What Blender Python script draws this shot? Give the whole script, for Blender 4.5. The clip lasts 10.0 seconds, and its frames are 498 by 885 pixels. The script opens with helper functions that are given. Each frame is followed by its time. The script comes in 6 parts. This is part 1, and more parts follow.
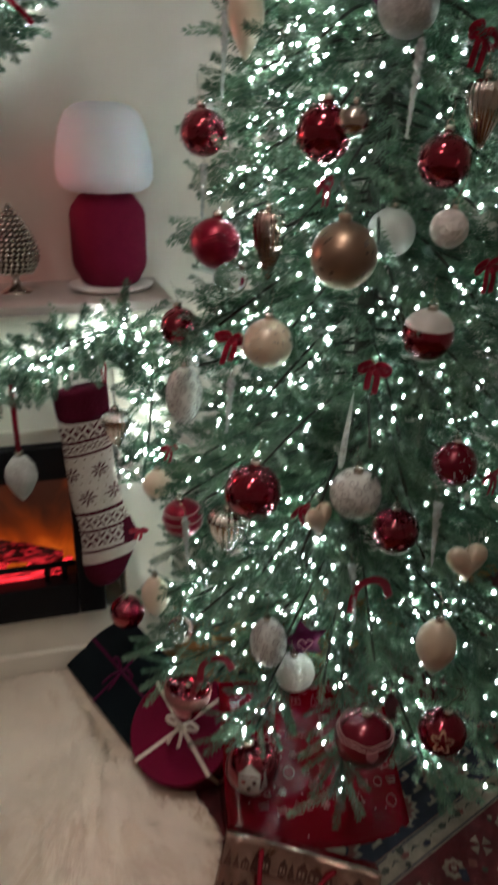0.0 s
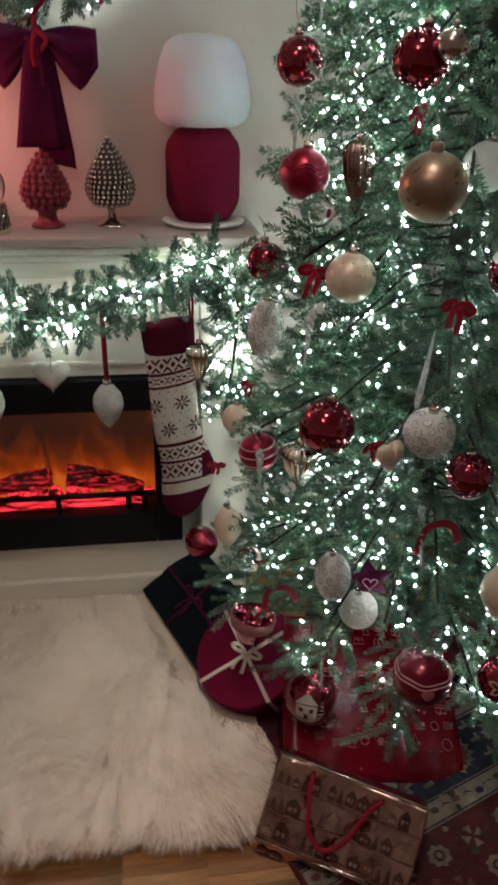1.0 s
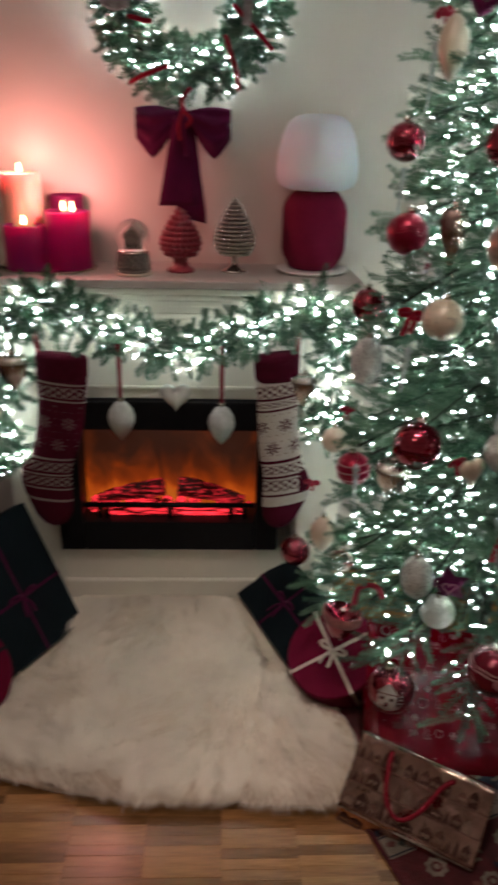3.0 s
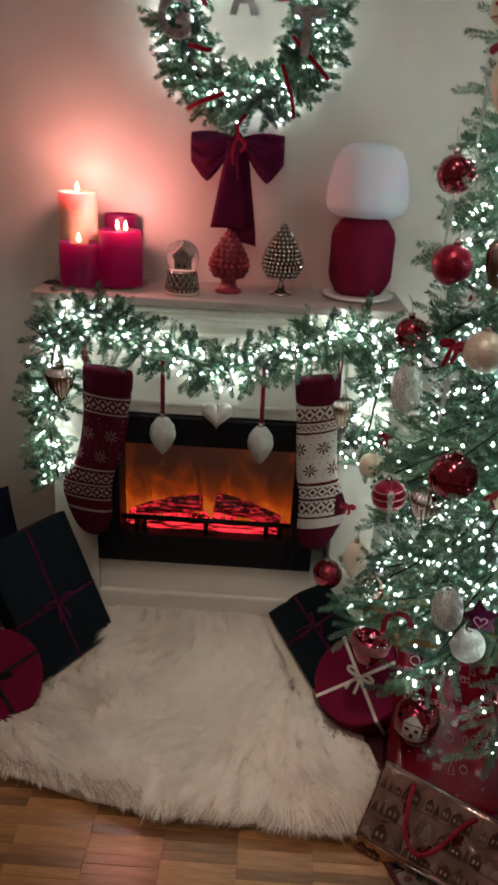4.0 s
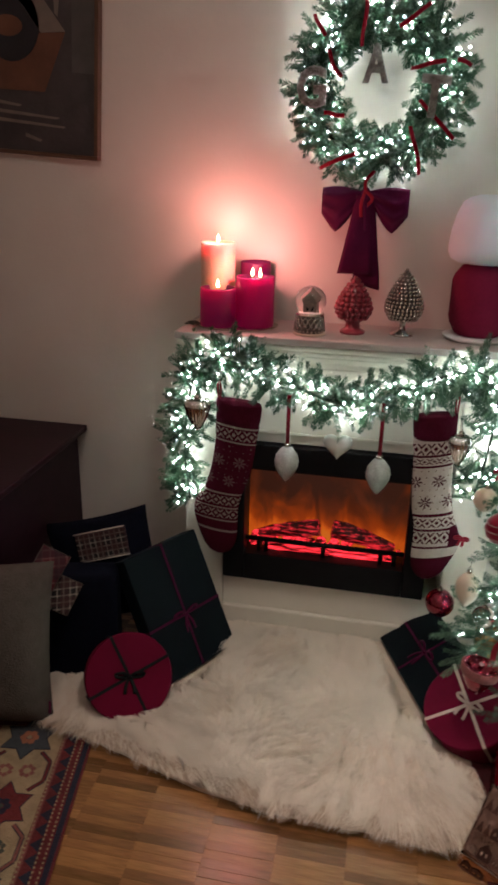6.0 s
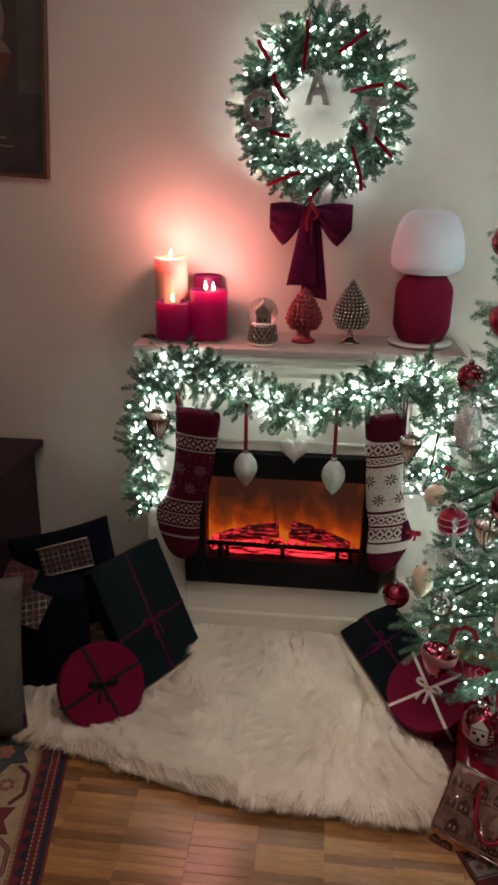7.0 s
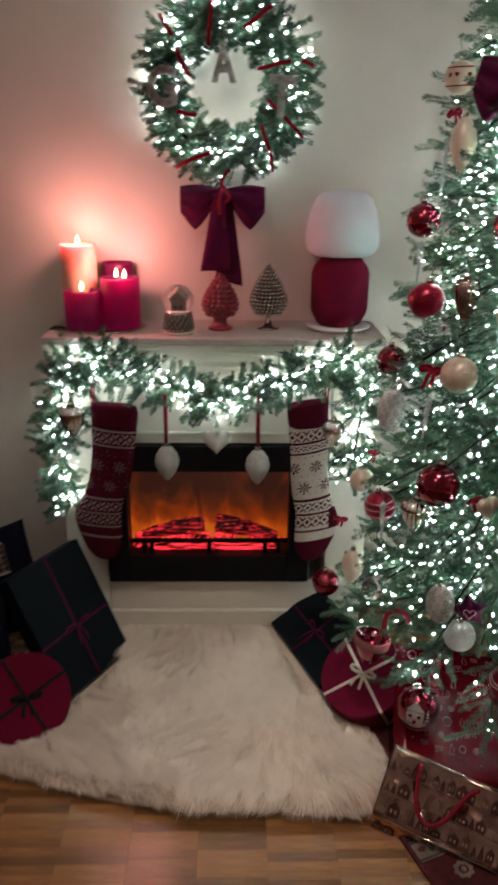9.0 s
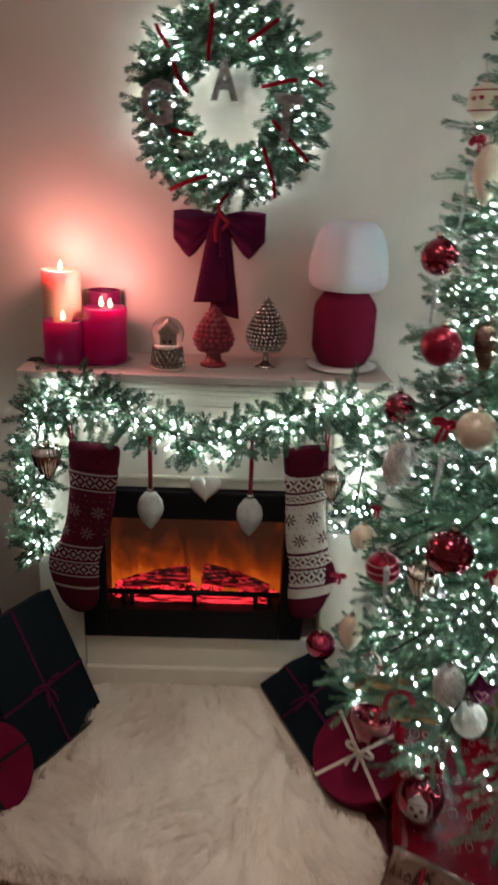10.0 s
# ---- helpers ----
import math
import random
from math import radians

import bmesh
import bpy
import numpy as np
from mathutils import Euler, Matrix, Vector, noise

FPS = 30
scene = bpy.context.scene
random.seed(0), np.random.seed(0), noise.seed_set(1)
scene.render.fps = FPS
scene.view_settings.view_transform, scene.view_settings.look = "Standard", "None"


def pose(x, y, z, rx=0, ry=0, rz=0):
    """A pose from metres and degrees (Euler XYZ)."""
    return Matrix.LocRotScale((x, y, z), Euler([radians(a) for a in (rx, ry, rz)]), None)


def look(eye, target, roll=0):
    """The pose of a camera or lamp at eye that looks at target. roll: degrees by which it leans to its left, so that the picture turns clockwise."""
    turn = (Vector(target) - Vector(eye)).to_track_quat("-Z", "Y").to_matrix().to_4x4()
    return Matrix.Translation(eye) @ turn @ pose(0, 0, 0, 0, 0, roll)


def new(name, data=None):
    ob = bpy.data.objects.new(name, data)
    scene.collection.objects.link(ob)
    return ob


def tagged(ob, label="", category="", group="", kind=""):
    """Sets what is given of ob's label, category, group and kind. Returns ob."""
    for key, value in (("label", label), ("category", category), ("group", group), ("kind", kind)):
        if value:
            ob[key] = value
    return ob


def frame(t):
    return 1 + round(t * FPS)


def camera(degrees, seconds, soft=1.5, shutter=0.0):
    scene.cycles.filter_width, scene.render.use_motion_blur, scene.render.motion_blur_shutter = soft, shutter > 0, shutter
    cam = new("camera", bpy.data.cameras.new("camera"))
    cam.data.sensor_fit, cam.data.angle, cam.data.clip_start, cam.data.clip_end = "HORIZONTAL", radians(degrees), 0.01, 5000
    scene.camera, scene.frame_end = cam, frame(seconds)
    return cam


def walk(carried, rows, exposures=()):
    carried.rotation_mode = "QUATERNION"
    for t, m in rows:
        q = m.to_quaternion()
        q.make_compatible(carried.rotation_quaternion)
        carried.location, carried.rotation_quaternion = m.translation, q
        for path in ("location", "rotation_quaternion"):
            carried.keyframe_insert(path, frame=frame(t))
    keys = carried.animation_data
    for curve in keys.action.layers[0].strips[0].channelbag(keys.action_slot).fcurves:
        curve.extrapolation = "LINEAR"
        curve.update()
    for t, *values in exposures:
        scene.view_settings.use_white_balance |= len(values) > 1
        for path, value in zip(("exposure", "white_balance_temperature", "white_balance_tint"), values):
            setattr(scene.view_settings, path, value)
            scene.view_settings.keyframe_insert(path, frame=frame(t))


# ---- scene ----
cam = camera(37.8, 10.0, soft=3.0, shutter=1.0)
PATH = [
    (0, (0.236, -1.645, 1.415), (0.756, 0.114, 0.617), 1.1),
    (0.5, (0.207, -1.706, 1.384), (0.642, 0.059, 0.55), 1.8),
    (1, (0.253, -1.69, 1.38), (0.526, 0.074, 0.477), 1.4),
    (1.5, (0.314, -1.703, 1.348), (0.578, 0.059, 0.438), 3.7),
    (2, (0.302, -1.751, 1.375), (0.581, 0.027, 0.502), 4.1),
    (2.5, (0.226, -1.833, 1.423), (0.437, -0.023, 0.599), 2.4),
    (3, (0.156, -1.936, 1.428), (0.234, -0.105, 0.628), 1.5),
    (3.2, (0.138, -1.941, 1.436), (0.178, -0.11, 0.633), 1.2),
    (4.5, (0.192, -1.975, 1.461), (0.088, -0.122, 0.716), 3.7),
    (5, (0.141, -2.056, 1.506), (-0.11, -0.22, 0.755), 0.5),
    (5.2, (0.072, -2.099, 1.5), (-0.232, -0.264, 0.764), -0.7),
    (6.3, (0.177, -2.105, 1.521), (-0.177, -0.266, 0.82), 2.0),
    (6.5, (0.173, -2.117, 1.531), (-0.097, -0.267, 0.822), 2.4),
    (7, (0.095, -2.183, 1.544), (-0.086, -0.314, 0.857), 0.9),
    (7.5, (0.092, -2.211, 1.546), (-0.189, -0.355, 0.857), -0.3),
    (8, (0.146, -2.225, 1.531), (-0.15, -0.375, 0.833), 1.6),
    (8.5, (0.135, -2.182, 1.527), (0.054, -0.317, 0.811), 2.9),
    (9, (0.084, -2.119, 1.522), (0.125, -0.25, 0.813), 0.6),
    (9.5, (0.081, -2.012, 1.527), (0.181, -0.133, 0.85), 0.8),
    (10, (0.102, -1.914, 1.528), (0.148, -0.025, 0.871), 2.3),
]
walk(cam, [(t, look(eye, target, roll)) for t, eye, target, roll in PATH],
     [(0, -0.22), (1.5, -0.12), (3, -0.22), (4.5, -0.20), (5.2, -0.06), (6.5, 0.0), (8, 0.05), (9, -0.12), (10, -0.18)])

# ---- world and lights ----
world = bpy.data.worlds.new("world")
scene.world = world
world.use_nodes = True
world.node_tree.nodes["Background"].inputs[0].default_value = (0.5, 0.55, 0.7, 1)
world.node_tree.nodes["Background"].inputs[1].default_value = 0.02


def lamp(name, kind, place, energy, colour, size=0.02, target=None):
    data = bpy.data.lights.new(name, kind)
    data.energy, data.color = energy, colour
    if kind == "AREA":
        data.size = size
    else:
        data.shadow_soft_size = size
    ob = new(name, data)
    ob.matrix_world = look(place, target) if target else pose(*place)
    return ob


BULB, FLAME, COALS = 134.0, 26.0, 0.52
# Unseen fill lamp, added to brighten the upper wall and the room.
lamp("room_fill", "POINT", (-0.42, -1.72, 2.58), 13.0, (1.0, 0.765, 0.69), 0.13)
# Second unseen fill, added overhead to brighten the fur rug and floor.
floor_fill = lamp("floor_fill_light", "AREA", (0.34, -1.05, 2.62), 2.0, (1.0, 0.86, 0.78), 0.20, (0.12, -0.52, 0.0))
floor_fill.data.spread = radians(66)
lamp("candle_light_white", "POINT", (-0.397, 0.135, 1.345), 1.7, (1.0, 0.36, 0.32), 0.016)
lamp("candle_light_red", "POINT", (-0.262, 0.095, 1.256), 2.4, (1.0, 0.30, 0.29), 0.016)
lamp("candle_light_front", "POINT", (-0.376, 0.100, 1.212), 0.07, (1.0, 0.36, 0.36), 0.010)


# ---- materials ----
def nodes_of(m):
    return m.node_tree.nodes, m.node_tree.links


def mat(name, colour, rough=0.5, metal=0.0, vary=0.15, scale=20.0, bump=0.0, bump_scale=80.0, coat=0.0, trans=0.0, sheen=0.0, sub=0.0, per_object=0.0, stretch=(1, 1, 1), spec=0.5):
    """A principled surface whose colour wanders at two scales and whose relief is fine noise."""
    m = bpy.data.materials.new(name)
    m.use_nodes = True
    n, l = nodes_of(m)
    p = n["Principled BSDF"]
    p.inputs["Roughness"].default_value, p.inputs["Metallic"].default_value = rough, metal
    p.inputs["Coat Weight"].default_value, p.inputs["Transmission Weight"].default_value = coat, trans
    p.inputs["Sheen Weight"].default_value = sheen
    p.inputs["Specular IOR Level"].default_value = spec
    if sub:
        p.inputs["Subsurface Weight"].default_value = sub
        p.inputs["Subsurface Scale"].default_value = 1.0
        p.inputs["Subsurface Radius"].default_value = (0.06, 0.016, 0.024)
    tc = n.new("ShaderNodeTexCoord")
    mp = n.new("ShaderNodeMapping")
    mp.inputs["Scale"].default_value = stretch
    l.new(tc.outputs["Object"], mp.inputs[0])
    a, b = n.new("ShaderNodeTexNoise"), n.new("ShaderNodeTexNoise")
    a.inputs["Scale"].default_value, b.inputs["Scale"].default_value = scale, scale * 0.17
    a.inputs["Detail"].default_value = 4
    for t in (a, b):
        l.new(mp.outputs[0], t.inputs[0])
    add = n.new("ShaderNodeMath")
    add.operation = "ADD"
    l.new(a.outputs[0], add.inputs[0]), l.new(b.outputs[0], add.inputs[1])
    mr = n.new("ShaderNodeMapRange")
    mr.inputs[1].default_value, mr.inputs[2].default_value = 0.6, 1.4
    mr.inputs[3].default_value, mr.inputs[4].default_value = 1 - vary, 1 + vary
    l.new(add.outputs[0], mr.inputs[0])
    val = mr.outputs[0]
    if per_object:
        oi = n.new("ShaderNodeObjectInfo")
        r2 = n.new("ShaderNodeMapRange")
        r2.inputs[3].default_value, r2.inputs[4].default_value = 1 - per_object, 1 + per_object
        l.new(oi.outputs["Random"], r2.inputs[0])
        mu = n.new("ShaderNodeMath")
        mu.operation = "MULTIPLY"
        l.new(val, mu.inputs[0]), l.new(r2.outputs[0], mu.inputs[1])
        val = mu.outputs[0]
    mix = n.new("ShaderNodeMix")
    mix.data_type, mix.blend_type = "RGBA", "MULTIPLY"
    mix.inputs[0].default_value = 1.0
    mix.inputs[6].default_value = (*colour, 1)
    l.new(val, mix.inputs[7])
    l.new(mix.outputs[2], p.inputs["Base Color"])
    if bump:
        c = n.new("ShaderNodeTexNoise")
        c.inputs["Scale"].default_value, c.inputs["Detail"].default_value = bump_scale, 6
        l.new(mp.outputs[0], c.inputs[0])
        bp = n.new("ShaderNodeBump")
        bp.inputs["Strength"].default_value, bp.inputs["Distance"].default_value = bump, 0.01
        l.new(c.outputs[0], bp.inputs["Height"])
        l.new(bp.outputs[0], p.inputs["Normal"])
    return m


def glow(name, colour, strength):
    m = bpy.data.materials.new(name)
    m.use_nodes = True
    p = m.node_tree.nodes["Principled BSDF"]
    p.inputs["Base Color"].default_value = (*colour, 1)
    p.inputs["Emission Color"].default_value, p.inputs["Emission Strength"].default_value = (*colour, 1), strength
    return m


def glass(name, colour=(1, 1, 1), rough=0.02, ior=1.45):
    m = mat(name, colour, rough, trans=1.0, vary=0.0)
    m.node_tree.nodes["Principled BSDF"].inputs["IOR"].default_value = ior
    return m


def bulb_glow():
    """Fairy light bulbs, some brighter than others."""
    m = glow("bulb_light", (0.88, 1.0, 0.97), BULB)
    n, l = nodes_of(m)
    g, r = n.new("ShaderNodeNewGeometry"), n.new("ShaderNodeMapRange")
    r.inputs[3].default_value, r.inputs[4].default_value = BULB * 0.15, BULB * 1.85
    l.new(g.outputs["Random Per Island"], r.inputs[0])
    l.new(r.outputs[0], n["Principled BSDF"].inputs["Emission Strength"])
    return m


WALL = mat("wall_plaster", (0.70, 0.65, 0.585), 0.42, vary=0.05, scale=6, bump=0.08, bump_scale=60)
CEIL = mat("ceiling_paint", (0.75, 0.72, 0.68), 0.8, vary=0.03)
MANTEL = mat("mantel_paint", (0.78, 0.74, 0.64), 0.4, vary=0.05, scale=14, bump=0.05, bump_scale=40)
SHELF_TOP = mat("shelf_paint", (0.41, 0.37, 0.34), 0.45, vary=0.10, scale=18, bump=0.05)
BLACK = mat("black_metal", (0.006, 0.006, 0.007), 0.45, vary=0.2, scale=30, spec=0.12)
NEEDLE = mat("needle_green", (0.026, 0.082, 0.042), 0.45, vary=0.5, scale=25, spec=0.5)
NEEDLE_LIGHT = mat("needle_light_green", (0.095, 0.175, 0.105), 0.45, vary=0.4, scale=25, spec=0.5)
BARK = mat("branch_brown", (0.018, 0.024, 0.015), 0.8, vary=0.3)
BULB_MAT = bulb_glow()
WIRE = mat("green_wire", (0.02, 0.05, 0.03), 0.5)
VELVET = mat("burgundy_velvet", (0.076, 0.002, 0.030), 0.8, vary=0.4, scale=12, sheen=0.04, bump=0.2, bump_scale=90, spec=0.15)
RIBBON = mat("red_velvet_ribbon", (0.26, 0.006, 0.022), 0.65, vary=0.25, scale=40, sheen=0.04, bump=0.2, bump_scale=160, spec=0.2)
RED_GLOSS = mat("red_mirror_glass", (0.24, 0.003, 0.022), 0.08, metal=0.85, vary=0.1, coat=1.0)
RED_SATIN = mat("red_satin_glass", (0.28, 0.006, 0.030), 0.3, metal=0.6, vary=0.15, coat=0.3)
DARK_RED = mat("dark_red_satin", (0.18, 0.008, 0.025), 0.25, metal=0.5, vary=0.15, coat=0.5)
GOLD = mat("champagne_glass", (0.33, 0.235, 0.165), 0.36, metal=0.8, vary=0.2, scale=30)
CREAM = mat("cream_pearl", (0.60, 0.51, 0.38), 0.3, metal=0.1, vary=0.15, coat=0.5)
FROST = mat("frosted_white_glass", (0.58, 0.60, 0.56), 0.4, vary=0.2, coat=0.3)
GLITTER = mat("white_glitter", (0.54, 0.54, 0.52), 0.5, vary=0.3, scale=220, bump=0.8, bump_scale=320)
SILVER = mat("silver", (0.60, 0.56, 0.51), 0.18, metal=1.0, vary=0.2, scale=30)
PEWTER = mat("dark_pewter", (0.075, 0.062, 0.052), 0.45, metal=0.4, vary=0.3, scale=60)
SILVER_LINE = mat("silver_glitter_line", (0.26, 0.26, 0.255), 0.35, metal=0.6, vary=0.3, scale=200)
CHROME_CAP = mat("cap_metal", (0.55, 0.50, 0.44), 0.25, metal=1.0, vary=0.15)
COPPER = mat("copper_mercury_glass", (0.34, 0.25, 0.21), 0.2, metal=0.95, vary=0.4, scale=60)
ICE = mat("beaded_acrylic", (0.86, 0.92, 0.91), 0.10, trans=0.6, vary=0.1, spec=0.8)
SILVER_GLITTER = mat("silver_glitter", (0.62, 0.64, 0.62), 0.3, metal=0.7, vary=0.6, scale=400, bump=1.0, bump_scale=420)
CLEAR = glass("clear_acrylic", (0.95, 0.98, 0.98), 0.05)
LAMP_GLASS = mat("opal_glass", (0.76, 0.77, 0.84), 0.5, vary=0.02, sub=0.2, spec=0.3)
LAMP_CLOTH = mat("burgundy_fabric", (0.175, 0.008, 0.034), 0.9, vary=0.12, scale=120, bump=0.4, bump_scale=600, spec=0.15)
WHITE_PLASTIC = mat("white_plate", (0.72, 0.70, 0.68), 0.35, vary=0.05)
WAX_RED = mat("burgundy_wax", (0.100, 0.002, 0.065), 0.4, vary=0.15, scale=10, sub=0.3)
wax_n, wax_l = nodes_of(WAX_RED)
thin, blend = wax_n.new("ShaderNodeBsdfTranslucent"), wax_n.new("ShaderNodeMixShader")
thin.inputs[0].default_value, blend.inputs[0].default_value = (0.80, 0.006, 0.48, 1), 0.34
wax_out = wax_n["Material Output"].inputs[0]
wax_l.new(wax_n["Principled BSDF"].outputs[0], blend.inputs[1]), wax_l.new(thin.outputs[0], blend.inputs[2]), wax_l.new(blend.outputs[0], wax_out)
WAX_WHITE = mat("cream_wax", (0.74, 0.50, 0.37), 0.4, vary=0.08, scale=10, sub=0.8)
FLAME_MAT = glow("flame", (1.0, 0.62, 0.25), FLAME)
WICK = mat("wick", (0.02, 0.015, 0.01), 0.9)
CONE_RED = mat("red_glaze", (0.24, 0.016, 0.032), 0.35, vary=0.2, scale=40, coat=0.3)
GREEN_PAPER = mat("dark_green_paper", (0.0045, 0.0085, 0.0112), 0.6, vary=0.25, scale=14, bump=0.05, spec=0.08)
RED_PAPER = mat("red_card", (0.13, 0.0025, 0.022), 0.7, vary=0.2, scale=10, spec=0.1)
BLACK_RIBBON = mat("black_ribbon", (0.01, 0.01, 0.012), 0.6, spec=0.15)
WHITE_RIBBON = mat("cream_ribbon", (0.68, 0.60, 0.50), 0.5, vary=0.1)
NAVY = mat("navy_cloth", (0.004, 0.005, 0.011), 0.9, vary=0.3, scale=30, bump=0.3, bump_scale=200, spec=0.06)
LINEN = mat("grey_linen", (0.105, 0.092, 0.078), 0.9, vary=0.2, scale=40, bump=0.5, bump_scale=200, spec=0.1)
CABINET = mat("dark_mahogany", (0.022, 0.006, 0.011), 0.5, vary=0.4, scale=8, stretch=(1, 8, 8), spec=0.25)
PRINT_WHITE = mat("white_print", (0.42, 0.22, 0.22), 0.5, vary=0.3, scale=120)
BAG_RED = mat("red_gloss_foil", (0.15, 0.001, 0.008), 0.10, vary=0.3, scale=8, bump=0.4, bump_scale=20, spec=0.4)
FOIL = mat("rose_foil", (0.54, 0.37, 0.32), 0.15, metal=1.0, vary=0.4, scale=30, bump=0.9, bump_scale=14)
FUR = mat("cream_fur", (0.92, 0.83, 0.71), 0.9, vary=0.12, scale=9, spec=0.1)
FUR_WARM = mat("honey_fur", (0.84, 0.73, 0.60), 0.9, vary=0.15, scale=12, spec=0.1)
HIDE = mat("hide", (0.72, 0.62, 0.50), 0.9, vary=0.2, scale=20, spec=0.1)
# Tan for the front fringe; its colour holds the shade of the drooping edge.
FUR_FRINGE_SHADE = mat("tan_shaded_fur", (0.58, 0.44, 0.31), 0.9, vary=0.25, scale=12, spec=0.1)
WOOD = mat("oak_strip", (0.30, 0.145, 0.052), 0.22, vary=0.4, scale=14, per_object=0.45, stretch=(1.2, 14, 14), bump=0.12, bump_scale=7, coat=0.4)
wood_n, wood_l = nodes_of(WOOD)
wood_p = wood_n["Principled BSDF"]
wood_p.inputs["Coat Roughness"].default_value = 0.19
strip_id, strip_tone, strip_mix = wood_n.new("ShaderNodeNewGeometry"), wood_n.new("ShaderNodeMapRange"), wood_n.new("ShaderNodeMix")
strip_tone.inputs[3].default_value, strip_tone.inputs[4].default_value = 0.5, 1.5
strip_mix.data_type, strip_mix.blend_type = "RGBA", "MULTIPLY"
strip_mix.inputs[0].default_value = 1.0
wood_l.new(strip_id.outputs["Random Per Island"], strip_tone.inputs[0])
wood_l.new(wood_p.inputs["Base Color"].links[0].from_socket, strip_mix.inputs[6])
wood_l.new(strip_tone.outputs[0], strip_mix.inputs[7])
wood_l.new(strip_mix.outputs[2], wood_p.inputs["Base Color"])
SUBFLOOR = mat("floor_joint", (0.20, 0.09, 0.035), 0.5)
FRAME_WOOD = mat("copper_frame", (0.12, 0.06, 0.036), 0.4, metal=0.3, vary=0.2)
FLUFF = mat("white_plush", (0.75, 0.74, 0.70), 0.9, vary=0.15, scale=90, bump=1.0, bump_scale=120)
LETTER = mat("grey_glitter", (0.27, 0.25, 0.235), 0.45, metal=0.4, vary=0.6, scale=260, bump=0.8, bump_scale=300)


# ---- mesh helpers ----
def bm_object(name, bm, material, parent=None, label="", smooth=True):
    me = bpy.data.meshes.new(name)
    for f in bm.faces:
        f.smooth = smooth
    bm.to_mesh(me)
    bm.free()
    for m in material if isinstance(material, (list, tuple)) else [material]:
        me.materials.append(m)
    ob = new(name, me)
    if parent is not None:
        ob.parent = parent
    if label:
        ob["label"] = label
    return ob


def part(name, bm, material, parent, label="", smooth=True):
    return bm_object(name, bm, material, parent, label, smooth)


HUNG = []


def thing(name, label, category, group="", kind="", at=None):
    ob = new(name)
    ob.empty_display_size = 0.02
    if at is not None:
        ob.matrix_world = at if isinstance(at, Matrix) else pose(*at)
    if "on the tree" in group or name == "velvet_bow":
        HUNG.append((ob.matrix_world.translation.copy(), 0.04))
    return tagged(ob, label, category, group, kind)


def box(x0, x1, y0, y1, z0, z1, bevel=0.0, segs=2):
    bm = bmesh.new()
    bmesh.ops.create_cube(bm, size=1)
    bmesh.ops.transform(bm, matrix=Matrix.LocRotScale(((x0 + x1) / 2, (y0 + y1) / 2, (z0 + z1) / 2), None, (x1 - x0, y1 - y0, z1 - z0)), verts=bm.verts)
    if bevel:
        bmesh.ops.bevel(bm, geom=bm.edges[:], offset=bevel, segments=segs, affect="EDGES", profile=0.5)
    return bm


def lathe(profile, segs=32, wobble=None, m=None):
    """A body of turning from (radius, height) pairs; wobble(angle, k) scales the radius."""
    bm = bmesh.new()
    rings = []
    for k, (r, z) in enumerate(profile):
        if r < 1e-5:
            rings.append([bm.verts.new((0, 0, z))])
        else:
            rings.append([bm.verts.new((r * s * math.cos(a), r * s * math.sin(a), z)) for a, s in ((2 * math.pi * i / segs, wobble(2 * math.pi * i / segs, k) if wobble else 1) for i in range(segs))])
    for a, b in zip(rings, rings[1:]):
        for i in range(segs):
            j = (i + 1) % segs
            if len(a) == 1 and len(b) == 1:
                continue
            if len(a) == 1:
                bm.faces.new((a[0], b[j], b[i]))
            elif len(b) == 1:
                bm.faces.new((a[i], a[j], b[0]))
            else:
                bm.faces.new((a[i], a[j], b[j], b[i]))
    bmesh.ops.recalc_face_normals(bm, faces=bm.faces[:])
    if m is not None:
        bmesh.ops.transform(bm, matrix=m, verts=bm.verts)
    return bm


def ball_profile(r, n=14, top=1.0):
    return [(r * math.sin(math.pi * i / n), -r * top * math.cos(math.pi * i / n)) for i in range(n + 1)]


def tube(points, radius, segs=6, closed=False, flat=1.0, up=(0, 0, 1)):
    """A tube along points; radius may be a number or a list; flat squeezes it across up."""
    bm = bmesh.new()
    pts = [Vector(p) for p in points]
    rings = []
    for i, p in enumerate(pts):
        a, b = pts[max(i - 1, 0)], pts[min(i + 1, len(pts) - 1)]
        if closed:
            a, b = pts[i - 1], pts[(i + 1) % len(pts)]
        t = (b - a).normalized()
        s = t.cross(Vector(up))
        if s.length < 1e-3:
            s = t.cross(Vector((1, 0.1, 0)))
        s.normalize()
        u = s.cross(t)
        r = radius[i] if isinstance(radius, (list, tuple)) else radius
        rings.append([bm.verts.new(p + r * (math.cos(q) * s + math.sin(q) * flat * u)) for q in (2 * math.pi * k / segs for k in range(segs))])
    pairs = list(zip(rings, rings[1:])) + ([(rings[-1], rings[0])] if closed else [])
    for a, b in pairs:
        for k in range(segs):
            j = (k + 1) % segs
            bm.faces.new((a[k], a[j], b[j], b[k]))
    if not closed:
        bm.faces.new(rings[0][::-1]), bm.faces.new(rings[-1])
    bmesh.ops.recalc_face_normals(bm, faces=bm.faces[:])
    return bm


def merge(*bms):
    out = bmesh.new()
    for b in bms:
        me = bpy.data.meshes.new("tmp")
        b.to_mesh(me)
        b.free()
        out.from_mesh(me)
        bpy.data.meshes.remove(me)
    return out


def moved(bm, m):
    bmesh.ops.transform(bm, matrix=m, verts=bm.verts)
    return bm


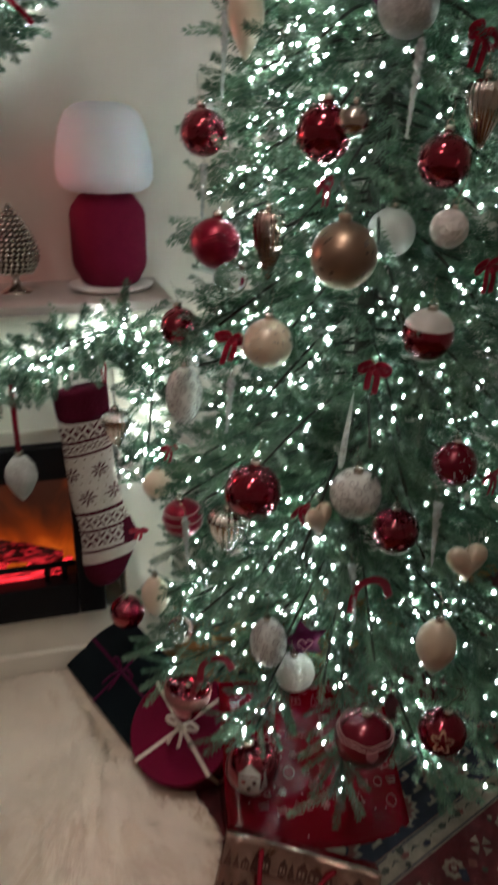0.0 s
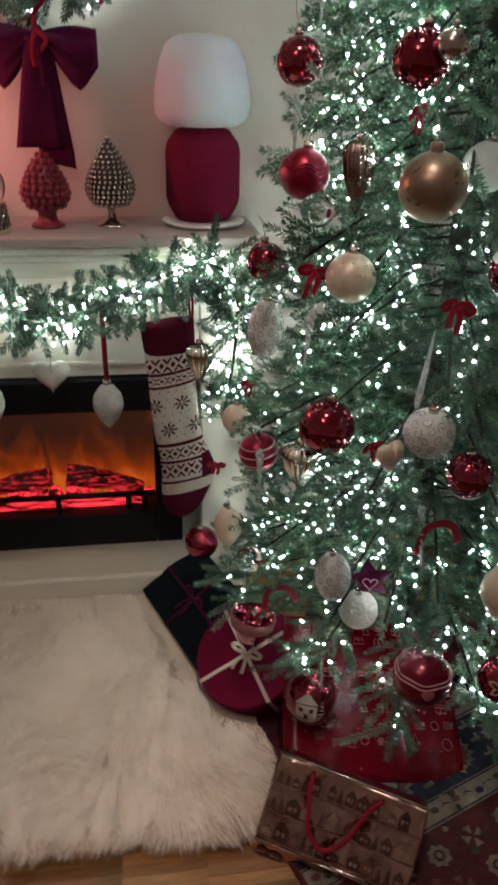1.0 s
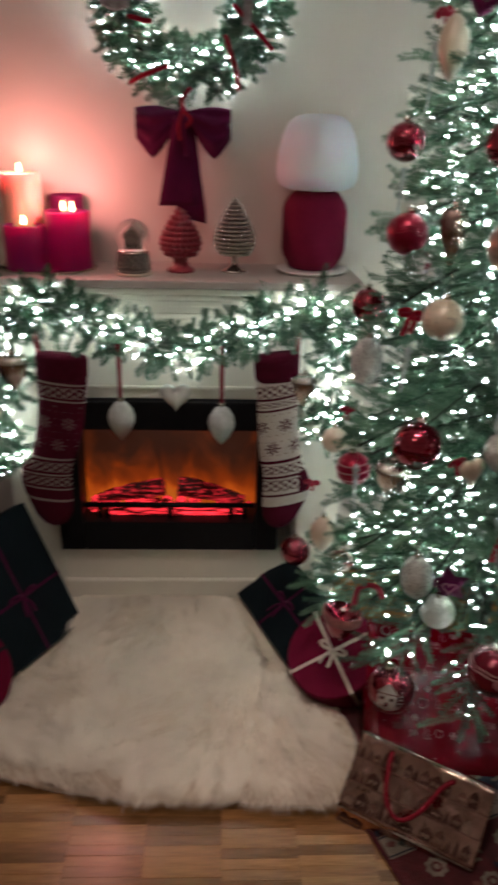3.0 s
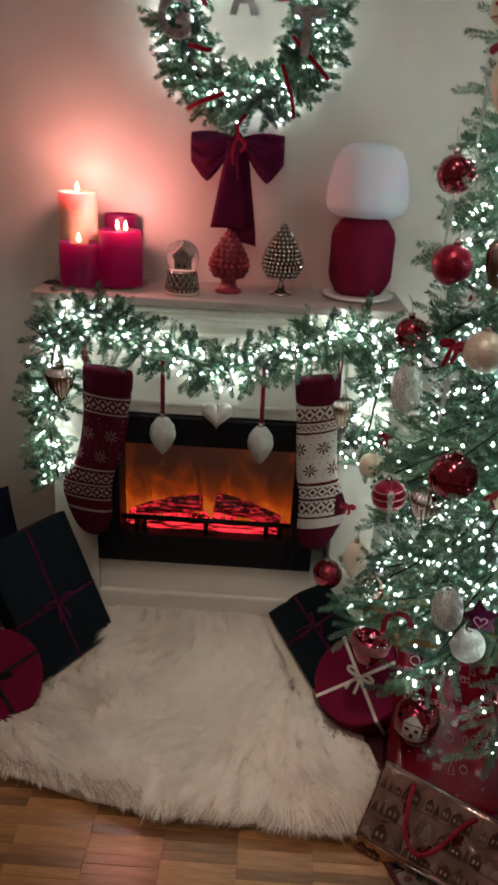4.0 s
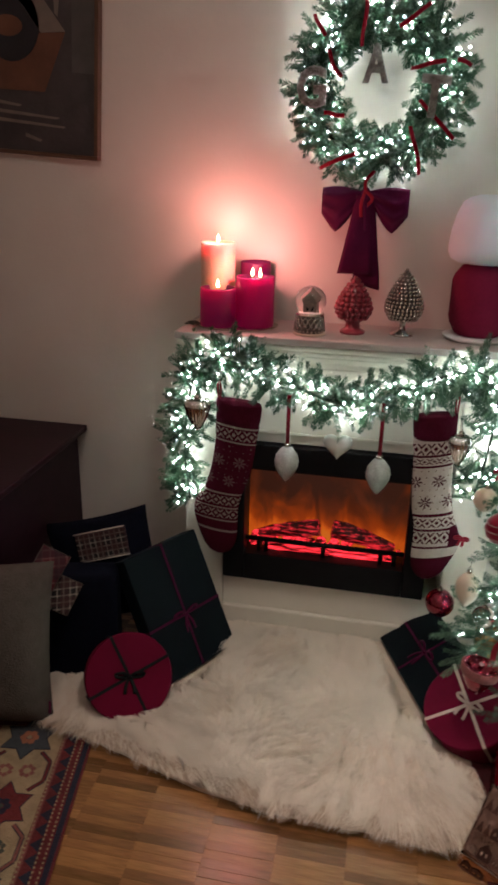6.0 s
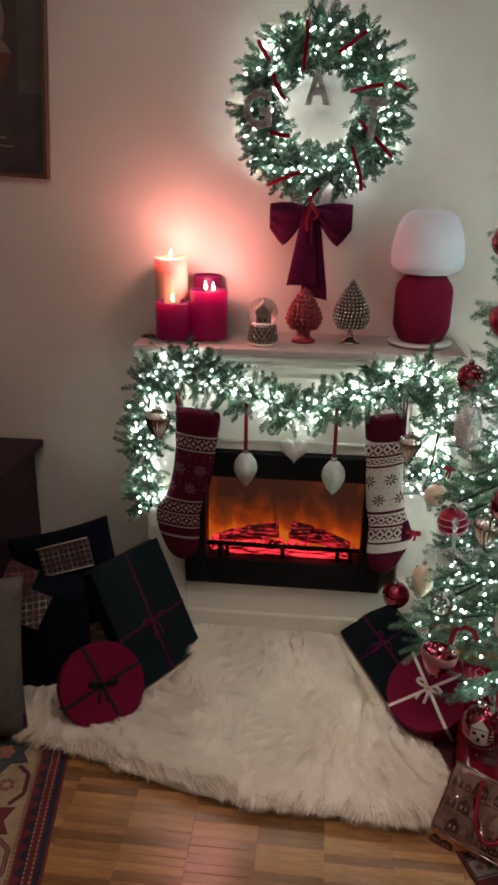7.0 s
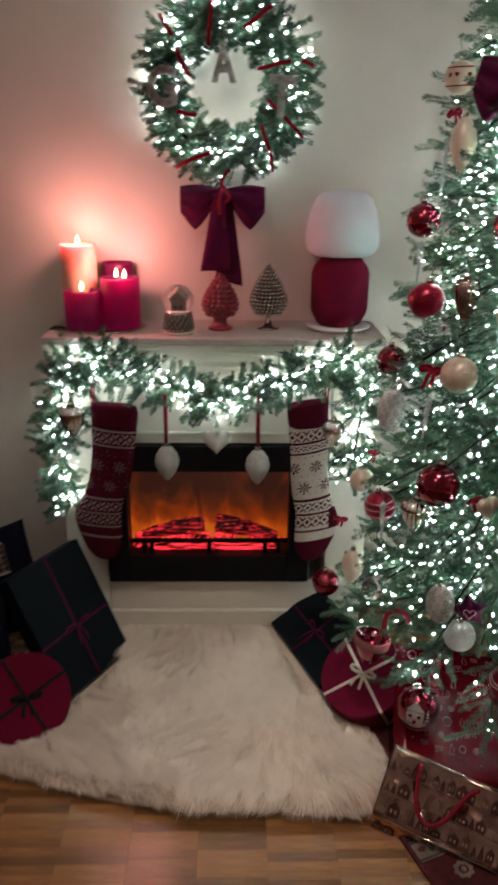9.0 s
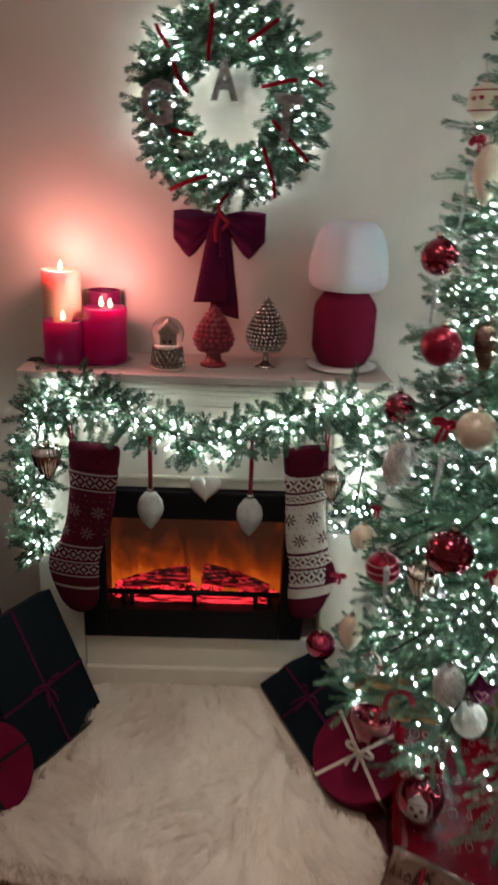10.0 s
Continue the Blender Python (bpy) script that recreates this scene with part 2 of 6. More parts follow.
def smooth_path(points, n=8):
    """A rounded line through points."""
    p = [Vector(q) for q in points]
    p = [2 * p[0] - p[1], *p, 2 * p[-1] - p[-2]]
    out = []
    for a, b, c, d in zip(p, p[1:], p[2:], p[3:]):
        for i in range(n):
            t = i / n
            out.append(0.5 * (2 * b + (c - a) * t + (2 * a - 5 * b + 4 * c - d) * t * t + (3 * b - a - 3 * c + d) * t ** 3))
    return out + [p[-2]]


def mesh_from(name, verts, faces, materials, parent=None, index=None, smooth=False):
    """One mesh from arrays: verts (n, 3), faces (m, 3 or 4)."""
    me = bpy.data.meshes.new(name)
    verts, faces = np.asarray(verts, np.float32), np.asarray(faces, np.int32)
    m, k = faces.shape
    me.vertices.add(len(verts)), me.loops.add(m * k), me.polygons.add(m)
    me.vertices.foreach_set("co", verts.ravel())
    me.loops.foreach_set("vertex_index", faces.ravel())
    me.polygons.foreach_set("loop_start", np.arange(0, m * k, k, dtype=np.int32))
    me.polygons.foreach_set("use_smooth", np.full(m, smooth))
    for x in materials:
        me.materials.append(x)
    if index is not None:
        me.polygons.foreach_set("material_index", np.asarray(index, np.int32))
    me.update(calc_edges=True)
    ob = new(name, me)
    if parent is not None:
        ob.parent = parent
    return ob


rng = np.random.default_rng(7)


def sprig(n=100, length=0.105, needle=0.0165, width=0.0024, droop=0.006):
    """Verts and quads of one twig along +x from the origin: a thin stem in a brush of needles with a blunt tuft at its end."""
    v, f = [], []
    for i in range(n):
        t = min(1.0, (i + 0.5) / (n - 10))
        p = np.array([length * t, 0, -droop * t * t])
        a = i * 2.4 + rng.uniform(-0.3, 0.3)
        lean = (0.95 if t < 1 else 0.5) + rng.uniform(-0.22, 0.22) - 0.15 * t
        l = needle * (1.0 - 0.15 * t) * rng.uniform(0.82, 1.15)
        d = np.array([math.cos(lean), math.sin(lean) * math.cos(a), math.sin(lean) * math.sin(a)])
        s = np.cross(d, [0.3, math.sin(a), -math.cos(a)])
        s = s / (np.linalg.norm(s) + 1e-9) * width / 2
        k = len(v)
        v += [p, p + d * l * 0.5 + s, p + d * l, p + d * l * 0.5 - s]
        f.append((k, k + 1, k + 2, k + 3))
    for y, z in ((0.0009, 0.0), (0.0, 0.0009)):
        k = len(v)
        v += [np.array([0, -y, -z]), np.array([length, -y * 0.5, -z * 0.5 - droop]), np.array([length, y * 0.5, z * 0.5 - droop]), np.array([0, y, z])]
        f.append((k, k + 1, k + 2, k + 3))
    return np.array(v), np.array(f)


def sprigs(name, places, parent, variants, materials):
    """Twigs at (place, direction, size) gathered into one mesh."""
    vs, fs, idx, n0 = [], [], [], 0
    for place, way, size in places:
        v, f = variants[rng.integers(len(variants))]
        d = np.array(way, float)
        d /= np.linalg.norm(d)
        s = np.cross(d, [0, 0, 1.0])
        if np.linalg.norm(s) < 1e-3:
            s = np.array([1.0, 0, 0])
        s /= np.linalg.norm(s)
        u = np.cross(s, d)
        r = rng.uniform(0, 6.28)
        s, u = math.cos(r) * s + math.sin(r) * u, math.cos(r) * u - math.sin(r) * s
        vs.append((v * size) @ np.stack([d, s, u]) + np.array(place))
        fs.append(f + n0)
        idx.append(np.full(len(f), int(rng.random() < 0.42)))
        n0 += len(v)
    ob = mesh_from(name, np.concatenate(vs), np.concatenate(fs), materials, parent, np.concatenate(idx))
    ob["kind"] = "stuff"
    return ob


_g = (1 + 5 ** 0.5) / 2
ICO = np.array([(-1, _g, 0), (1, _g, 0), (-1, -_g, 0), (1, -_g, 0), (0, -1, _g), (0, 1, _g), (0, -1, -_g), (0, 1, -_g), (_g, 0, -1), (_g, 0, 1), (-_g, 0, -1), (-_g, 0, 1)]) / (1 + _g * _g) ** 0.5
ICO_F = np.array([(0, 11, 5), (0, 5, 1), (0, 1, 7), (0, 7, 10), (0, 10, 11), (1, 5, 9), (5, 11, 4), (11, 10, 2), (10, 7, 6), (7, 1, 8), (3, 9, 4), (3, 4, 2), (3, 2, 6), (3, 6, 8), (3, 8, 9), (4, 9, 5), (2, 4, 11), (6, 2, 10), (8, 6, 7), (9, 8, 1)])
OCTA = np.array([(1, 0, 0), (-1, 0, 0), (0, 1, 0), (0, -1, 0), (0, 0, 1), (0, 0, -1)], float)
OCTA_F = np.array([(0, 2, 4), (2, 1, 4), (1, 3, 4), (3, 0, 4), (2, 0, 5), (1, 2, 5), (3, 1, 5), (0, 3, 5)])


def bulbs(name, places, parent, r=0.0026):
    vs = [np.array(p) + ICO * r * rng.uniform(0.75, 1.2) for p in places]
    fs = [ICO_F + 12 * i for i in range(len(places))]
    ob = mesh_from(name, np.concatenate(vs), np.concatenate(fs), [BULB_MAT], parent, smooth=True)
    ob["kind"] = "stuff"
    return ob


TWIGS = [sprig() for _ in range(5)]
TWIGS_SHORT = [sprig(92, 0.072, 0.0150, 0.0026) for _ in range(5)]

# ---- room ----
WALL_Y = 0.285


def setting(name, bm, material, label, category):
    return tagged(bm_object(name, bm, material, smooth=False), label, category, kind="structure")


setting("wall_north", box(-2.6, 2.4, WALL_Y, WALL_Y + 0.12, 0, 2.7), WALL, "cream painted plaster wall behind the mantel", "wall")
setting("wall_west", box(-2.72, -2.6, -4.0, WALL_Y + 0.12, 0, 2.7), WALL, "cream painted plaster wall", "wall")
setting("wall_east", box(2.4, 2.52, -4.0, WALL_Y + 0.12, 0, 2.7), WALL, "cream painted plaster wall", "wall")
setting("wall_south", box(-2.6, 2.4, -4.12, -4.0, 0, 2.7), WALL, "cream painted plaster wall", "wall")
setting("ceiling", box(-2.72, 2.52, -4.12, WALL_Y + 0.12, 2.7, 2.8), CEIL, "white painted ceiling", "ceiling")
floor = setting("floor", box(-2.6, 2.4, -4.0, WALL_Y, -0.1, -0.012), SUBFLOOR, "oak strip parquet floor with a satin varnish", "floor")

# ---- mantel and fire ----
mantel = thing("fireplace_mantel", "cream painted wooden fireplace surround with a moulded shelf", "fireplace", at=(0.025, 0, 0))
part("leg", box(-0.50, -0.368, 0.06, WALL_Y - 0.004, 0, 0.97, 0.004), MANTEL, mantel, smooth=False)
part("leg", box(0.368, 0.50, 0.06, WALL_Y - 0.004, 0, 0.97, 0.004), MANTEL, mantel, smooth=False)
part("frieze", box(-0.366, 0.366, 0.066, WALL_Y - 0.006, 0.69, 0.968, 0.003), MANTEL, mantel, smooth=False)
part("base_panel", box(-0.366, 0.366, 0.066, WALL_Y - 0.006, 0, 0.187, 0.003), MANTEL, mantel, smooth=False)
part("plinth", box(-0.366, 0.366, 0.045, 0.064, 0, 0.075, 0.006), MANTEL, mantel, smooth=False)
part("panel_moulding", merge(box(-0.3, 0.3, 0.058, 0.065, 0.93, 0.945, 0.003), box(-0.3, 0.3, 0.058, 0.065, 0.72, 0.732, 0.003)), MANTEL, mantel, smooth=False)
part("moulding", merge(box(-0.505, 0.505, 0.042, WALL_Y - 0.003, 0.965, 0.985, 0.004), box(-0.508, 0.508, 0.030, WALL_Y - 0.003, 0.985, 1.004, 0.007, 3), box(-0.510, 0.510, 0.014, WALL_Y - 0.003, 1.004, 1.022, 0.006, 3)), MANTEL, mantel, smooth=False)
part("shelf", box(-0.513, 0.513, 0.0, WALL_Y - 0.002, 1.0235, 1.046, 0.004), SHELF_TOP, mantel, "grey-beige mantel shelf", smooth=False)


def fire_picture():
    """The insert's lit flame screen: orange tongues that fade upwards."""
    m = bpy.data.materials.new("flame_screen")
    m.use_nodes = True
    n, l = nodes_of(m)
    p = n["Principled BSDF"]
    p.inputs["Base Color"].default_value, p.inputs["Roughness"].default_value = (0.01, 0.008, 0.008, 1), 0.4
    tc, mp = n.new("ShaderNodeTexCoord"), n.new("ShaderNodeMapping")
    mp.inputs["Scale"].default_value = (11, 11, 6)
    l.new(tc.outputs["Object"], mp.inputs[0])
    no = n.new("ShaderNodeTexNoise")
    no.inputs["Scale"].default_value, no.inputs["Detail"].default_value, no.inputs["Distortion"].default_value = 1.0, 4, 1.2
    l.new(mp.outputs[0], no.inputs[0])
    sx = n.new("ShaderNodeSeparateXYZ")
    l.new(tc.outputs["Object"], sx.inputs[0])
    h = n.new("ShaderNodeMapRange")
    h.inputs[1].default_value, h.inputs[2].default_value, h.inputs[3].default_value, h.inputs[4].default_value = 0.31, 0.47, 0.46, -0.22
    l.new(sx.outputs[2], h.inputs[0])
    ad = n.new("ShaderNodeMath")
    ad.operation = "ADD"
    l.new(no.outputs[0], ad.inputs[0]), l.new(h.outputs[0], ad.inputs[1])
    ramp = n.new("ShaderNodeValToRGB")
    e = ramp.color_ramp.elements
    e[0].position, e[0].color = 0.30, (0.055, 0.014, 0.007, 1)
    e[1].position, e[1].color = 1.0, (1.0, 0.22, 0.018, 1)
    for pos, c in ((0.52, (0.17, 0.030, 0.007, 1)), (0.74, (0.46, 0.062, 0.006, 1)), (0.87, (0.95, 0.15, 0.012, 1))):
        x = e.new(pos)
        x.color = c
    l.new(ad.outputs[0], ramp.inputs[0])
    l.new(ramp.outputs[0], p.inputs["Emission Color"])
    p.inputs["Emission Strength"].default_value = COALS
    return m


def ember(name, strength, low=0.5):
    """Dark bark with glowing cracks."""
    m = mat(name, (0.03, 0.01, 0.01), 0.8, vary=0.4, bump=0.8, bump_scale=50)
    n, l = nodes_of(m)
    p = n["Principled BSDF"]
    tc, mp, no = n.new("ShaderNodeTexCoord"), n.new("ShaderNodeMapping"), n.new("ShaderNodeTexNoise")
    mp.inputs["Scale"].default_value = (9, 75, 75)
    no.inputs["Scale"].default_value, no.inputs["Detail"].default_value = 1.6, 5
    l.new(tc.outputs["Object"], mp.inputs[0]), l.new(mp.outputs[0], no.inputs[0])
    r = n.new("ShaderNodeValToRGB")
    e = r.color_ramp.elements
    e[0].position, e[0].color = low, (0.01, 0, 0, 1)
    e[1].position, e[1].color = low + 0.24, (1.0, 0.03, 0.045, 1)
    l.new(no.outputs[0], r.inputs[0]), l.new(r.outputs[0], p.inputs["Emission Color"])
    p.inputs["Emission Strength"].default_value = strength
    return m


EMBER_LOG, EMBER_BED = ember("ember_log", 1.0, 0.49), ember("ember_bed", 2.6, 0.44)
insert = thing("electric_fireplace", "black electric fireplace insert with glowing logs and flames", "fireplace", at=(0, 0, 0))
X0, X1, Z0, Z1 = -0.339, 0.337, 0.192, 0.687
part("front_frame", merge(box(X0, -0.266, 0.040, 0.10, Z0, Z1, 0.003), box(0.266, X1, 0.040, 0.10, Z0, Z1, 0.003), box(-0.265, 0.265, 0.040, 0.10, 0.60, Z1, 0.003), box(-0.265, 0.265, 0.040, 0.10, Z0, 0.290, 0.003)), BLACK, insert, smooth=False)
part("firebox", merge(box(-0.29, 0.29, 0.262, 0.272, 0.25, 0.64), box(-0.29, -0.28, 0.10, 0.262, 0.25, 0.64), box(0.28, 0.29, 0.10, 0.262, 0.25, 0.64), box(-0.28, 0.28, 0.10, 0.262, 0.63, 0.64), box(-0.28, 0.28, 0.10, 0.262, 0.25, 0.262)), BLACK, insert, smooth=False)
part("flame_screen", box(-0.279, 0.279, 0.200, 0.206, 0.263, 0.629), fire_picture(), insert, "orange flame picture", smooth=False)
for i in range(46):
    x, y = random.uniform(-0.25, 0.25), random.uniform(0.105, 0.185)
    part("ember", lathe(ball_profile(random.uniform(0.012, 0.022), 5), 7, m=pose(x, y, 0.280 + 0.25 * (y - 0.1), random.uniform(0, 90), random.uniform(0, 90), 0)), EMBER_BED, insert, smooth=False)


def log(a, b, r0, r1):
    """A split log: a ridged bark tube with blunt ends, thicker at one end."""
    pts = smooth_path([a, [p + (q - p) * 0.35 + d for p, q, d in zip(a, b, (0, 0, 0.005))], [p + (q - p) * 0.7 + d for p, q, d in zip(a, b, (0, 0, 0.002))], b], 7)
    bm = tube(pts, [r0 + (r1 - r0) * k / (len(pts) - 1) for k in range(len(pts))], 20)
    axis = (Vector(b) - Vector(a)).normalized()
    for v in bm.verts:
        t = (v.co - Vector(a)).dot(axis)
        c = Vector(a) + axis * t
        w = v.co - c
        ang = math.atan2(w.z, w.y)
        v.co = c + w * (1 + 0.16 * math.sin(5 * ang + 9 * t) + 0.30 * noise.noise((t * 22, ang * 1.6, 3.0)))
    return bm


part("log", log((-0.228, 0.135, 0.322), (-0.022, 0.120, 0.374), 0.016, 0.029), EMBER_LOG, insert)
part("log", log((0.024, 0.120, 0.376), (0.232, 0.135, 0.320), 0.031, 0.016), EMBER_LOG, insert)
part("ember_strip", tube([(-0.20, 0.10, 0.296), (-0.08, 0.098, 0.300), (0.05, 0.10, 0.297), (0.19, 0.098, 0.299)], [0.012, 0.015, 0.013, 0.012], 9), EMBER_BED, insert, "glowing red bed of coals")
part("grate_bar", tube([(-0.265, 0.075, 0.334), (0.265, 0.075, 0.334)], 0.0085, 8), BLACK, insert)
for x in (-0.22, -0.195, 0.0, 0.19, 0.235):
    part("grate_post", tube([(x, 0.075, 0.285), (x, 0.075, 0.334)], 0.0075, 8), BLACK, insert)

# ---- garland, wreath, tree ----
def round_places(path, count, radius, way=None, out=0.7):
    """Twig places round a line: they point along it and outwards."""
    pts = [np.array(p) for p in path]
    got = []
    for _ in range(count):
        i = rng.integers(len(pts) - 1)
        t = rng.random()
        p = pts[i] * (1 - t) + pts[i + 1] * t
        d = pts[i + 1] - pts[i]
        d = d / (np.linalg.norm(d) + 1e-9)
        o = rng.normal(size=3)
        o -= d * (o @ d)
        o /= np.linalg.norm(o)
        if o[1] > 0.5:
            o[1] *= -0.4
        got.append((p + o * radius * rng.random() * 0.3, d * rng.choice([-1, 1]) * (1 - out) + o * out + rng.normal(size=3) * 0.15, rng.uniform(0.85, 1.3)))
    return got


def light_places(path, count, radius):
    pts = [np.array(p) for p in path]
    got = []
    for k in range(count):
        s = (k + rng.random()) / count * (len(pts) - 1)
        i = min(int(s), len(pts) - 2)
        p = pts[i] + (pts[i + 1] - pts[i]) * (s - i)
        o = rng.normal(size=3)
        o /= np.linalg.norm(o)
        o[1] = -abs(o[1]) * 0.9 if rng.random() < 0.75 else o[1] * 0.5
        got.append(p + o * radius * rng.uniform(0.4, 1.0))
    return got


GARLAND = smooth_path([(-0.45, 0.03, 0.48), (-0.462, 0.02, 0.62), (-0.455, 0.015, 0.78), (-0.42, 0.005, 0.92), (-0.34, -0.005, 0.985), (-0.21, 0.01, 0.93), (-0.07, 0.02, 0.88), (0.05, 0.02, 0.85), (0.165, 0.02, 0.885), (0.29, 0.01, 0.95), (0.41, -0.005, 0.985), (0.475, 0.005, 0.92), (0.475, 0.02, 0.76), (0.45, 0.03, 0.58)], 6)
garland = thing("pine_garland", "lit artificial pine garland draped along the mantel", "garland")
part("stem", tube(GARLAND, 0.004, 5), BARK, garland)
sprigs("needles", round_places(GARLAND, 540, 0.06, out=0.7), garland, TWIGS_SHORT, [NEEDLE, NEEDLE_LIGHT])
gl = thing("garland_lights", "string of cool white fairy lights wound through the garland", "fairy lights")
part("wire", tube([p + Vector((random.uniform(-0.015, 0.015), -0.02, random.uniform(-0.02, 0.02))) for p in GARLAND], 0.0012, 4), WIRE, gl)
bulbs("fairy_bulb_string", light_places(GARLAND, 330, 0.072), gl)

WC = Vector((0.062, WALL_Y - 0.065, 1.742))
RING = [WC + Vector((0.185 * math.cos(a), 0, 0.185 * math.sin(a))) for a in (2 * math.pi * i / 48 for i in range(49))]
wreath = thing("pine_wreath", "round lit pine wreath hanging on the wall above the mantel", "wreath")
part("ring", tube(RING[:-1], 0.010, 6, closed=True), BARK, wreath)
sprigs("needles", round_places(RING, 620, 0.07, out=0.62), wreath, TWIGS_SHORT, [NEEDLE, NEEDLE_LIGHT])
wl = thing("wreath_lights", "string of cool white fairy lights wound round the wreath", "fairy lights")
part("wire", tube([p + Vector((random.uniform(-0.02, 0.02), -0.03, random.uniform(-0.02, 0.02))) for p in RING[:-1]], 0.0012, 4, closed=True), WIRE, wl)
bulbs("fairy_bulb_string", light_places(RING, 210, 0.085) + [WC + Vector((q * math.cos(a), 0.035, q * math.sin(a))) for a, q in ((2 * math.pi * i / 44, 0.185 + 0.062 * math.sin(2.4 * i)) for i in range(44))], wl)

TREE = Vector((0.88, -0.30, 0))


def tree_radius(z):
    return (0.56 - 0.148 * (z - 0.25)) if z < 1.9 else 0.316 * (2.55 - z) / 0.65



# ---- ornaments ----
def cap_and_loop(ob, r, z, height=0.012, m=None):
    part("cap", lathe([(0, z), (r, z), (r, z + height), (r * 0.85, z + height + 0.001), (0, z + height + 0.001)], 14), m or CHROME_CAP, ob)
    ring = [(0.005 * math.cos(a), 0, z + height + 0.004 + 0.005 * math.sin(a)) for a in (2 * math.pi * i / 10 for i in range(10))]
    part("hook", merge(tube(ring, 0.0008, 5, closed=True, up=(0, 1, 0)), tube([(0, 0, z + height + 0.008), (0.004, 0.004, z + height + 0.03), (0.0, 0.012, z + height + 0.045)], 0.0007, 4)), m or CHROME_CAP, ob)


def sparkle(ob, r, count, z0, z1, m, size=0.0016, squash=1.0):
    """Glitter beads stuck on a ball between two heights."""
    vs, fs = [], []
    for i in range(count):
        z, a = rng.uniform(z0, z1), rng.uniform(0, 6.283)
        q = math.sqrt(max(0, 1 - z * z))
        p = np.array([q * math.cos(a), q * math.sin(a), z * squash]) * r * 1.004
        vs.append(p + OCTA * size * rng.uniform(0.6, 1.3))
        fs.append(OCTA_F + 6 * i)
    o = mesh_from("glitter", np.concatenate(vs), np.concatenate(fs), [m], ob)
    o["kind"] = "stuff"


def ball(x, y, z, r, m, label, beads=0, lines=(), tall=1.0, cap=None, group="baubles on the tree"):
    ob = thing("bauble", label, "bauble", group, at=(x, y, z, random.uniform(-6, 6), random.uniform(-6, 6), random.uniform(0, 360)))
    HUNG.append((Vector((x, y, z)), r * tall ** 0.7))
    part("ball", lathe(ball_profile(r, 18, tall), 36), m, ob)
    if beads:
        sparkle(ob, r, beads, -0.9, 0.95, SILVER_LINE if m is not RED_GLOSS else RED_GLOSS, 0.0017, tall)
    for h, w, lm in lines:
        ring = [(r * math.cos(math.asin(h)) * 1.006 * math.cos(a), r * math.cos(math.asin(h)) * 1.006 * math.sin(a), r * tall * h + w * math.sin(6 * a)) for a in (2 * math.pi * i / 48 for i in range(48))]
        part("band", tube(ring, 0.0016, 5, closed=True), lm, ob)
    cap_and_loop(ob, r * 0.2, r * tall * 0.97, r * 0.24, cap)
    return ob


def swirls(ob, r, tall, m, count=64):
    """Raised silver scrolls laid on a ball."""
    rows = []
    for i in range(count):
        z = 1 - 2 * (i + 0.5) / count
        if abs(z) > 0.93:
            continue
        a = i * 2.39996
        q = math.sqrt(1 - z * z)
        c = Vector((q * math.cos(a), q * math.sin(a), z))
        e = Vector((-math.sin(a), math.cos(a), 0))
        u = c.cross(e)
        pts = []
        for k in range(16):
            t = k / 15 * 7.5
            w = 0.03 + 0.024 * t
            d = (c + (e * math.cos(t + i) + u * math.sin(t + i)) * w).normalized() * r * 1.005
            pts.append((d.x, d.y, d.z * tall))
        rows.append(tube(pts, 0.0009, 4))
    part("scrollwork", merge(*rows), m, ob, "raised silver scrolls")["kind"] = "stuff"


def ribbed(x, y, z, r, h, m, label, group="baubles on the tree", n=20):
    """A fluted glass drop, fat at the top and pointed below."""
    ob = thing("fluted_ornament", label, "bauble", group, at=(x, y, z, 0, 0, random.uniform(0, 90)))
    prof = [(0.0, -h * 0.55), (r * 0.18, -h * 0.5), (r * 0.50, -h * 0.3), (r * 0.86, -h * 0.05), (r * 0.98, h * 0.18), (r, h * 0.28), (r * 0.86, h * 0.38), (r * 0.5, h * 0.44), (0.0, h * 0.46)]
    part("body", lathe(prof, n * 4, lambda a, k: 1 + 0.045 * math.cos(n * a)), m, ob)
    cap_and_loop(ob, r * 0.25, h * 0.44, 0.01)
    return ob


def drop(x, y, z, r, h, m, label, ribbon=0.0, group="baubles on the tree"):
    """A pointed drop, widest above its middle."""
    ob = thing("drop_ornament", label, "ornament", group, at=(x, y, z))
    prof = [(0, -h / 2), (r * 0.14, -h * 0.47), (r * 0.62, -h * 0.28), (r * 0.95, -h * 0.06), (r, h * 0.07), (r * 0.90, h * 0.24), (r * 0.5, h * 0.42), (r * 0.22, h * 0.48), (0, h * 0.5)]
    part("body", lathe(prof, 36), m, ob)
    if ribbon:
        part("cap", lathe([(0, h * 0.48), (r * 0.28, h * 0.48), (r * 0.25, h * 0.56), (0, h * 0.57)], 12), CHROME_CAP, ob)
        part("ribbon", box(-0.006, 0.006, -0.001, 0.001, h * 0.56, h * 0.56 + ribbon), RIBBON, ob, "red velvet hanging ribbon")
    else:
        cap_and_loop(ob, r * 0.2, h * 0.48, 0.008)
    return ob


